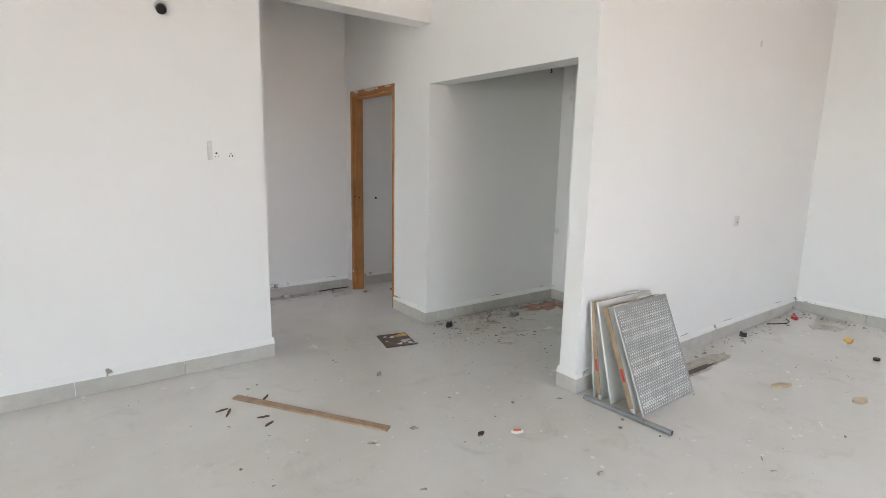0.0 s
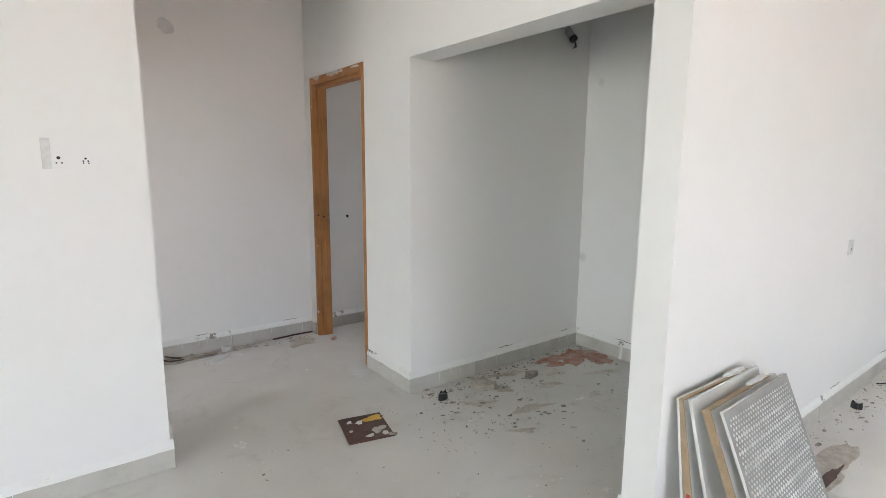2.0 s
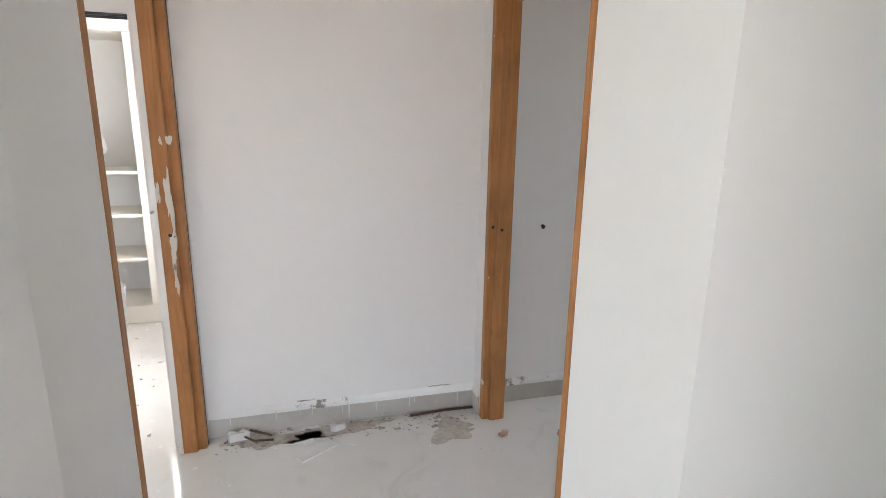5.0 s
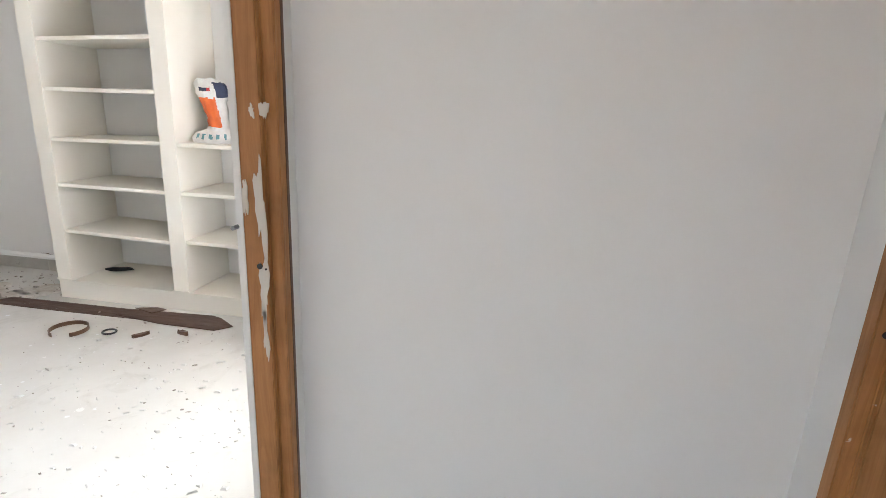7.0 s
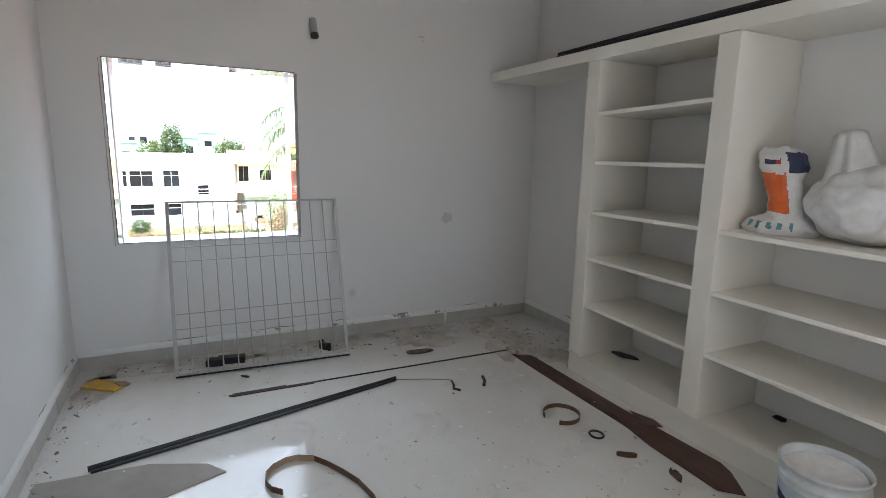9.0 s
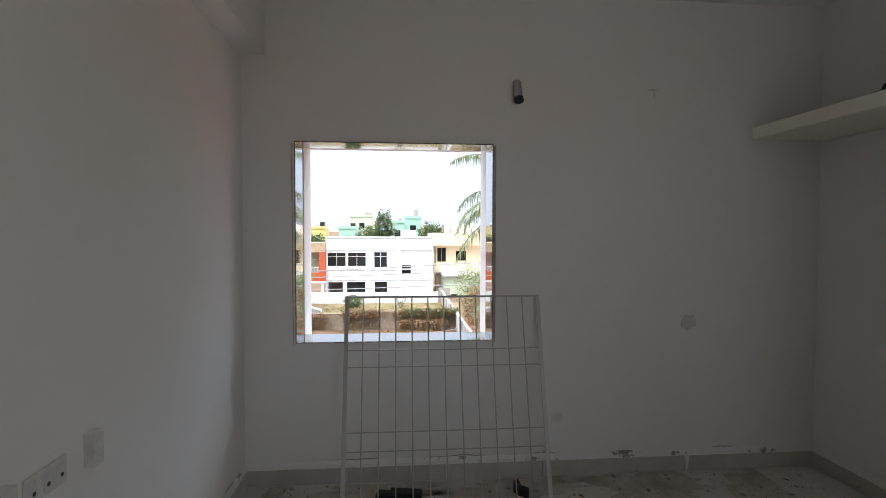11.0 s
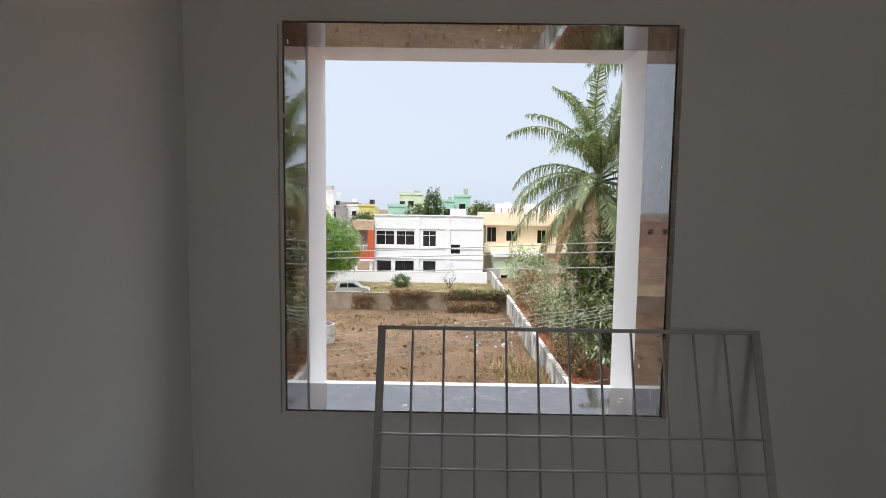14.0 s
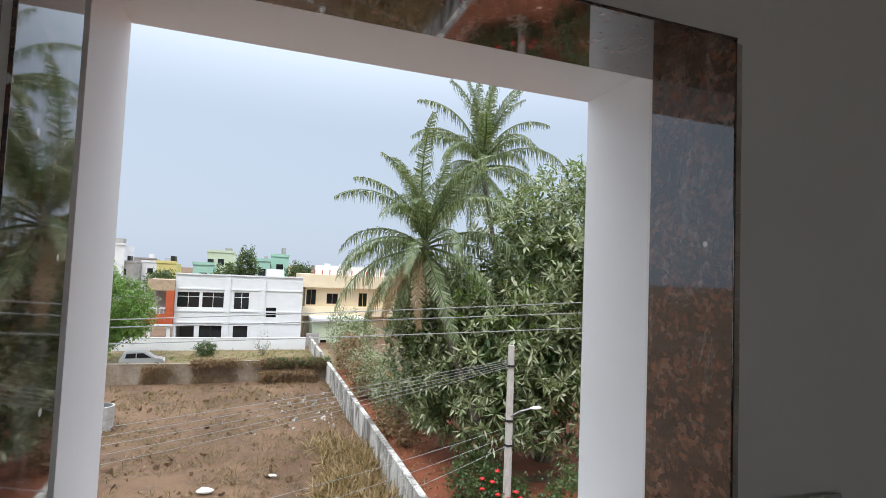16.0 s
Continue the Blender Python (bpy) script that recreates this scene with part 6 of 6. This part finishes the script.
# bright tree by the road
tree("neem_tree", "bright green feathery tree beside the road", (-50, -7.2, G), [([(-50, -7.2, G - 0.2), (-50.1, -7, G + 2.2), (-49.9, -6.6, G + 4)], [0.2, 0.15, 0.08]), ([(-50.1, -7, G + 2.2), (-50, -8.2, G + 4.6)], [0.12, 0.04])],
     [(-50, -6.9, -1.7, 2.6, 3.2, 2.5), (-49.7, -5.3, -2.9, 1.9, 1.9, 1.7), (-50.1, -8.4, -0.2, 2.2, 2.5, 2.0), (-49.5, -7.4, -4.3, 1.5, 1.9, 1.2)], (27000, M_NEEM, 0.24, 0.10, 44, 0.45, 8, 0.16))
for k, (x, y, z, r, h) in enumerate(((-86, 2.38, 0.8, 1.7, 3.8), (-88, 0.06, -0.2, 2.6, 2.4), (-92, -9.87, -1.5, 2.5, 2.2), (-95, 10.79, 0.5, 2.5, 2.2))):
    tree("town_tree", "dark green tree among the far houses", (x, y, G), [([(x, y, G), (x, y, z)], [0.2, 0.1])], [(x, y, z, r, r, h)], (2600, M_DARKLEAF, 0.5, 0.22, 50 + k, 0.3, 8, 0.2))


# coconut palms: a leaning ringed trunk and arching fronds
def frond_mesh(name, rise, bend, seed, material, curl=0.0):
    """A frond 1 long that leaves the crown at rise degrees and bends down by bend; its leaflets hang."""
    g = random.Random(seed)
    bm = bmesh.new()
    n = 44
    pts = [Vector((0, 0, 0))]
    for i in range(n):
        t = (i + 0.5) / n
        a = radians(rise - bend * t ** 1.6)
        pts.append(pts[-1] + Vector((math.cos(a), curl * t, math.sin(a))) / n)
    tube(bm, pts, [0.012 * (1 - 0.88 * i / n) for i in range(n + 1)], 4)
    for i in range(6, n + 1):
        t = i / n
        d = (pts[i] - pts[i - 1]).normalized()
        side = Vector((-curl * 0.3, 1, 0)).normalized()
        side = (side - d * side.dot(d)).normalized()
        up = side.cross(d) * -1
        ll = 0.215 * math.sin(0.45 + 2.35 * t ** 0.8)
        for s in (-1, 1):
            for q in (0.0, 0.5):
                if g.random() < 0.06:
                    continue
                l2 = ll * g.uniform(0.75, 1.12)
                b = pts[i] - d * q / n
                w = (side * s * g.uniform(0.45, 0.75) + d * g.uniform(0.35, 0.65) + up * g.uniform(0, 0.2)).normalized()
                hang = g.uniform(0.65, 1.15)
                m1 = b + w * l2 * 0.45 - Vector((0, 0, 1)) * l2 * 0.16 * hang
                tip = b + w * l2 * (0.8 - 0.3 * hang) - Vector((0, 0, 1)) * l2 * 0.85 * hang
                e = d * 0.0046
                v = [bm.verts.new(b - e), bm.verts.new(b + e), bm.verts.new(m1 + e), bm.verts.new(m1 - e), bm.verts.new(tip)]
                bm.faces.new((v[0], v[1], v[2], v[3]))
                bm.faces.new((v[3], v[2], v[4]))
    return mesh_of(name, bm, material)


FRONDS = [frond_mesh("frond", ri, be, 60 + i, M_PALM, cu) for i, (ri, be, cu) in enumerate(((86, 34, 0.2), (80, 52, -0.25), (73, 72, 0.2), (62, 92, -0.15), (48, 105, 0.15), (32, 100, -0.1), (14, 88, 0.15), (-6, 70, -0.1), (-30, 48, 0.12), (-46, 34, -0.1)))]
DRY = [frond_mesh("frond", -35, 50, 70, M_PALMDRY, 0.15)]


def palm(foot, head, size, seed, label, dry=4):
    g = random.Random(seed)
    ob = thing("coconut_palm", label, "tree", foot)
    f, h = Vector(foot), Vector(head)
    inv = Matrix.Translation(-f)
    pts, rad = [], []
    for i in range(31):
        t = i / 30
        p = f.lerp(h, t)
        p += Vector((0.25, -0.2, 0)) * math.sin(t * 3.14) * 1.2
        pts.append(p)
        rad.append((0.2 - 0.075 * t) * (1.06 if i % 2 else 0.98) + 0.12 * max(0, 0.06 - t))
    o = part("trunk", tube(bmesh.new(), pts, rad, 10), M_BARK, ob, "leaning ringed grey trunk")
    o.matrix_basis = inv
    n = 42
    for k in range(n):
        t = k / (n - 1)
        fr = new("frond", FRONDS[max(0, min(9, int(10 * t * 0.97 + g.uniform(-1.2, 1.0) + 0.3)))])
        fr.parent = ob
        sc = size * g.uniform(0.78, 1.12) * (1 - 0.12 * t)
        fr.matrix_basis = inv @ Matrix.Translation(h + Vector((0, 0, 0.5 * (1 - t) - 0.2))) @ pose(0, 0, 0, 0, 0, k * 137.5 + g.uniform(-14, 14)) @ pose(0, 0, 0, g.uniform(-16, 16), g.uniform(-6, 6), 0) @ Matrix.Diagonal((sc, sc, sc, 1))
    for k in range(dry):
        fr = new("dead_frond", DRY[0])
        fr.parent = ob
        fr["label"] = "brown dead hanging frond"
        fr.matrix_basis = inv @ Matrix.Translation(h - Vector((0, 0, 0.25))) @ pose(0, 0, 0, 0, 0, 215 + k * 40 + g.uniform(-10, 10)) @ Matrix.Diagonal((size * 0.75, size * 0.75, size * 0.75, 1))
    bm = bmesh.new()
    for k in range(9):
        bmesh.ops.create_icosphere(bm, subdivisions=2, radius=0.14, matrix=Matrix.Translation(h + Vector((0.3 * math.cos(k * 2.4), 0.3 * math.sin(k * 2.4), -0.35 - 0.12 * (k % 3)))))
    o = part("coconuts", bm, M_MANGONEW, ob, "bunch of green coconuts")
    o.matrix_basis = inv
    return ob


palm((-19.6, 13.5, G), (-24.1, 11.45, 2.85), 5.4, 5, "tall coconut palm leaning over the garden wall")
palm((-30.4, 20.2, G), (-31.2, 17.1, 8.4), 5.8, 9, "taller coconut palm behind the first one", 1)


# shrubs, grass, vines, rubble
def shrub(name, label, lobes, leaves, flowers=0):
    x, y, z = lobes[0][:3]
    ob = thing(name, label, "shrub", (x, y, G))
    inv = Matrix.Translation((-x, -y, -G))
    count, material, length, width, seed, shell, tuft, spread = leaves
    o = new("foliage", leaf_mesh("foliage", clumps(lobes, shell, tuft, spread), count, material, length, width, seed))
    o.parent, o.matrix_basis = ob, inv
    for k in range(5):
        o = part("stem", tube(bmesh.new(), [(x + 0.1 * k - 0.2, y, G - 0.1), (x + 0.3 * math.cos(k * 1.3), y + 0.3 * math.sin(k * 1.3), (z + G) / 2), (x + 0.6 * math.cos(k * 1.3), y + 0.6 * math.sin(k * 1.3), z)], [0.04, 0.03, 0.015], 5), M_BARK, ob)
        o.matrix_basis = inv
    g = random.Random(seed)
    for k in range(flowers):
        lb = lobes[k % len(lobes)]
        a, e = g.uniform(-0.9, 0.9), g.uniform(0, 0.9)
        o = part("flower", lumpy(0.09, 0.09, 0.05, k + 2, 0.5, 2, 2.5, False), M_FLOWER, ob, "red flower", None)
        o.matrix_basis = inv @ Matrix.Translation((lb[0] + lb[3] * math.cos(a) * 0.95, lb[1] + lb[4] * math.sin(a) * 0.95, lb[2] + lb[5] * e * 0.8))
    return ob


shrub("hibiscus_bush", "dark leafy hibiscus bush with red flowers", [(-19.0, 12.2, -5.6, 1.2, 1.0, 1.0), (-18.3, 12.9, -5.9, 1.0, 0.9, 0.8)], (5200, M_DARKLEAF, 0.14, 0.08, 81, 0.5, 8, 0.08), 9)
shrub("hibiscus_bush", "dark leafy bush with a few red flowers", [(-16.2, 14.6, -5.6, 1.5, 1.3, 1.2), (-14.5, 14.9, -5.7, 1.2, 1.2, 1.0)], (6400, M_DARKLEAF, 0.15, 0.08, 82, 0.5, 8, 0.08), 5)
shrub("garden_bush", "bushy green shrub behind the wall", [(-30, 12.2, -5.2, 2.6, 1.4, 1.5), (-34, 12.0, -5.0, 2.4, 1.4, 1.6), (-38, 12.0, -5.1, 2.2, 1.4, 1.5)], (8000, M_MANGO, 0.2, 0.09, 83, 0.5, 8, 0.1))
shrub("croton_bush", "reddish brown croton bush behind the wall", [(-36, 11.3, -5.3, 2.6, 0.9, 1.1), (-43, 11.6, -4.9, 2.4, 1.2, 1.6), (-27, 11.2, -5.8, 2.4, 0.8, 0.7)], (6000, M_VINE, 0.2, 0.1, 84, 0.5, 8, 0.1))
shrub("garden_bush", "pale green shrub by the annexe", [(-49, 11.9, -3.9, 2.4, 1.5, 2.2), (-46, 12.6, -4.2, 2, 1.6, 2.2)], (6000, M_MANGO, 0.24, 0.1, 85, 0.4, 8, 0.15))
shrub("verge_bush", "small round dark bush on the verge", [(-53, 0.24, -5.85, 0.9, 0.85, 0.7)], (2600, M_DARKLEAF, 0.14, 0.08, 86, 0.4, 8, 0.07))
shrub("verge_bush", "thin leafless bush on the verge", [(-53, 5.08, -5.4, 0.5, 0.7, 1.0)], (260, M_DARKLEAF, 0.16, 0.06, 87, 0.4, 6, 0.1))


def scatter(name, label, area, count, material, length, width, seed, up=1.0, zlift=0.0):
    """Grass or vine blades over rectangles (x0, x1, y0, y1, z0, z1)."""
    def place(g, n):
        ar = np.array(area)
        size = (ar[:, 1] - ar[:, 0]) * (ar[:, 3] - ar[:, 2]) + 0.5
        pick = g.choice(len(ar), n // 6, p=size / size.sum())
        q = g.random((n // 6, 3))
        c = np.stack([ar[pick, 0] + q[:, 0] * (ar[pick, 1] - ar[pick, 0]), ar[pick, 2] + q[:, 1] * (ar[pick, 3] - ar[pick, 2]), ar[pick, 4] + q[:, 2] * (ar[pick, 5] - ar[pick, 4])], 1)
        keep = np.sin(c[:, 0] * 0.9 + 1) * np.sin(c[:, 1] * 1.1) + np.sin(c[:, 0] * 2.3 + c[:, 1] * 1.7) * 0.6 + g.normal(0, 0.5, len(c)) > -0.35
        c = np.repeat(c[keep], 6, 0)
        c = c + g.normal(0, 0.1, c.shape) * (1, 1, 0)
        o = np.tile((0, 0, up), (len(c), 1)) + g.normal(0, 0.3, c.shape)
        return c, o
    return tagged(new(name, leaf_mesh(name, place, count, material, length, width, seed, 0.0)), label, "plants", kind="stuff")


scatter("dry_grass", "tufts of dry straw-coloured grass on the plot", [(-41, -8, -9, 9.8, G - 0.02, G + 0.04)], 30000, M_DRYGRASS, 0.17, 0.024, 91, 0.7)
scatter("dry_stubble", "flattened dry brown stalks on the plot", [(-41, -8, -9, 9.8, G - 0.02, G + 0.05)], 34000, M_STUBBLE, 0.34, 0.03, 92, 0.25)
scatter("wall_vines", "dry brown vines hanging on the plot wall", [(-41.8, -41.72, 0.4, 9.5, G + 0.1, G + 1.5), (-41.8, -41.6, -2.6, -0.4, G + 0.2, G + 1.4), (-42.1, -41.5, 0.4, 9.5, G + 1.2, G + 1.65), (-41.7, -40.9, 5.0, 8.6, G + 0.1, G + 0.9)], 44000, M_VINE, 0.3, 0.045, 93, -0.7)
scatter("wall_creeper", "green creeper on top of the plot wall", [(-42.1, -41.3, 5.28, 9.9, G + 1.1, G + 1.65)], 2200, M_DARKLEAF, 0.2, 0.09, 94, 0.3)
scatter("verge_grass", "green and straw grass on the verge", [(-56, -42.5, -8, 9.8, G + 0.08, G + 0.15)], 7000, M_MANGONEW, 0.2, 0.03, 95, 0.9)
scatter("verge_straw", "dry grass on the verge", [(-56, -42.5, -8, 9.8, G + 0.08, G + 0.15)], 12000, M_DRYGRASS, 0.25, 0.03, 96, 0.8)
scatter("garden_litter", "dry leaves and stalks on the garden soil", [(-44, -6, 10.4, 14, G + 0.1, G + 0.16)], 9000, M_VINE, 0.18, 0.05, 97, 0.15)
scatter("brush_heap", "heap of dry branches and palm leaf by the wall", [(-27, -13, 7.3, 9.5, G, G + 0.3), (-22, -15, 6.8, 9.5, G, G + 0.45)], 11000, M_PALMDRY, 0.75, 0.05, 98, 0.3)


def rubble(name, label, areas, count, seed, small, big, material):
    g = random.Random(seed)
    bm = bmesh.new()
    for k in range(count):
        x0, x1, y0, y1 = g.choice(areas)
        s = small + (big - small) * g.random() ** 2.5
        m = Matrix.Translation((g.uniform(x0, x1), g.uniform(y0, y1), G + s * 0.3)) @ pose(0, 0, 0, g.uniform(0, 360), g.uniform(0, 360), g.uniform(0, 360)) @ Matrix.Diagonal((s, s * g.uniform(0.5, 1), s * g.uniform(0.3, 0.7), 1))
        r = bmesh.ops.create_icosphere(bm, subdivisions=1, radius=1, matrix=m)
        for v in r["verts"]:
            v.co += Vector((g.uniform(-1, 1), g.uniform(-1, 1), g.uniform(-1, 1))) * s * 0.25
    return tagged(part(name, bm, material), label, "rubble", kind="stuff")


rubble("white_rubble", "pale broken plaster and rubble by the wall", [(-38, -29, 4.5, 9.6), (-36, -30, 6.5, 9.7), (-38, -29, 5.5, 9.6), (-41, -14, -8, 9.5)], 130, 12, 0.035, 0.17, M_CONCRETE)
rubble("clods", "brown clods of soil on the plot", [(-41, -8, -9, 9.5)], 900, 13, 0.05, 0.2, M_SOIL)
for x, y, l, yaw in ((-22.5, 3.11, 0.5, 80), (-19.9, 6.08, 0.28, 20), (-23.5, 5.43, 0.3, 60), (-18.5, 3.72, 0.22, 10)):
    solo("litter_bag", lumpy(l * 0.6, l * 0.35, l * 0.2, l * 20, 0.3, 2), M_FARWHITE, "white plastic litter bag lying on the plot", "litter", "litter bags", pose(x, y, G + 0.02, 0, 0, yaw))
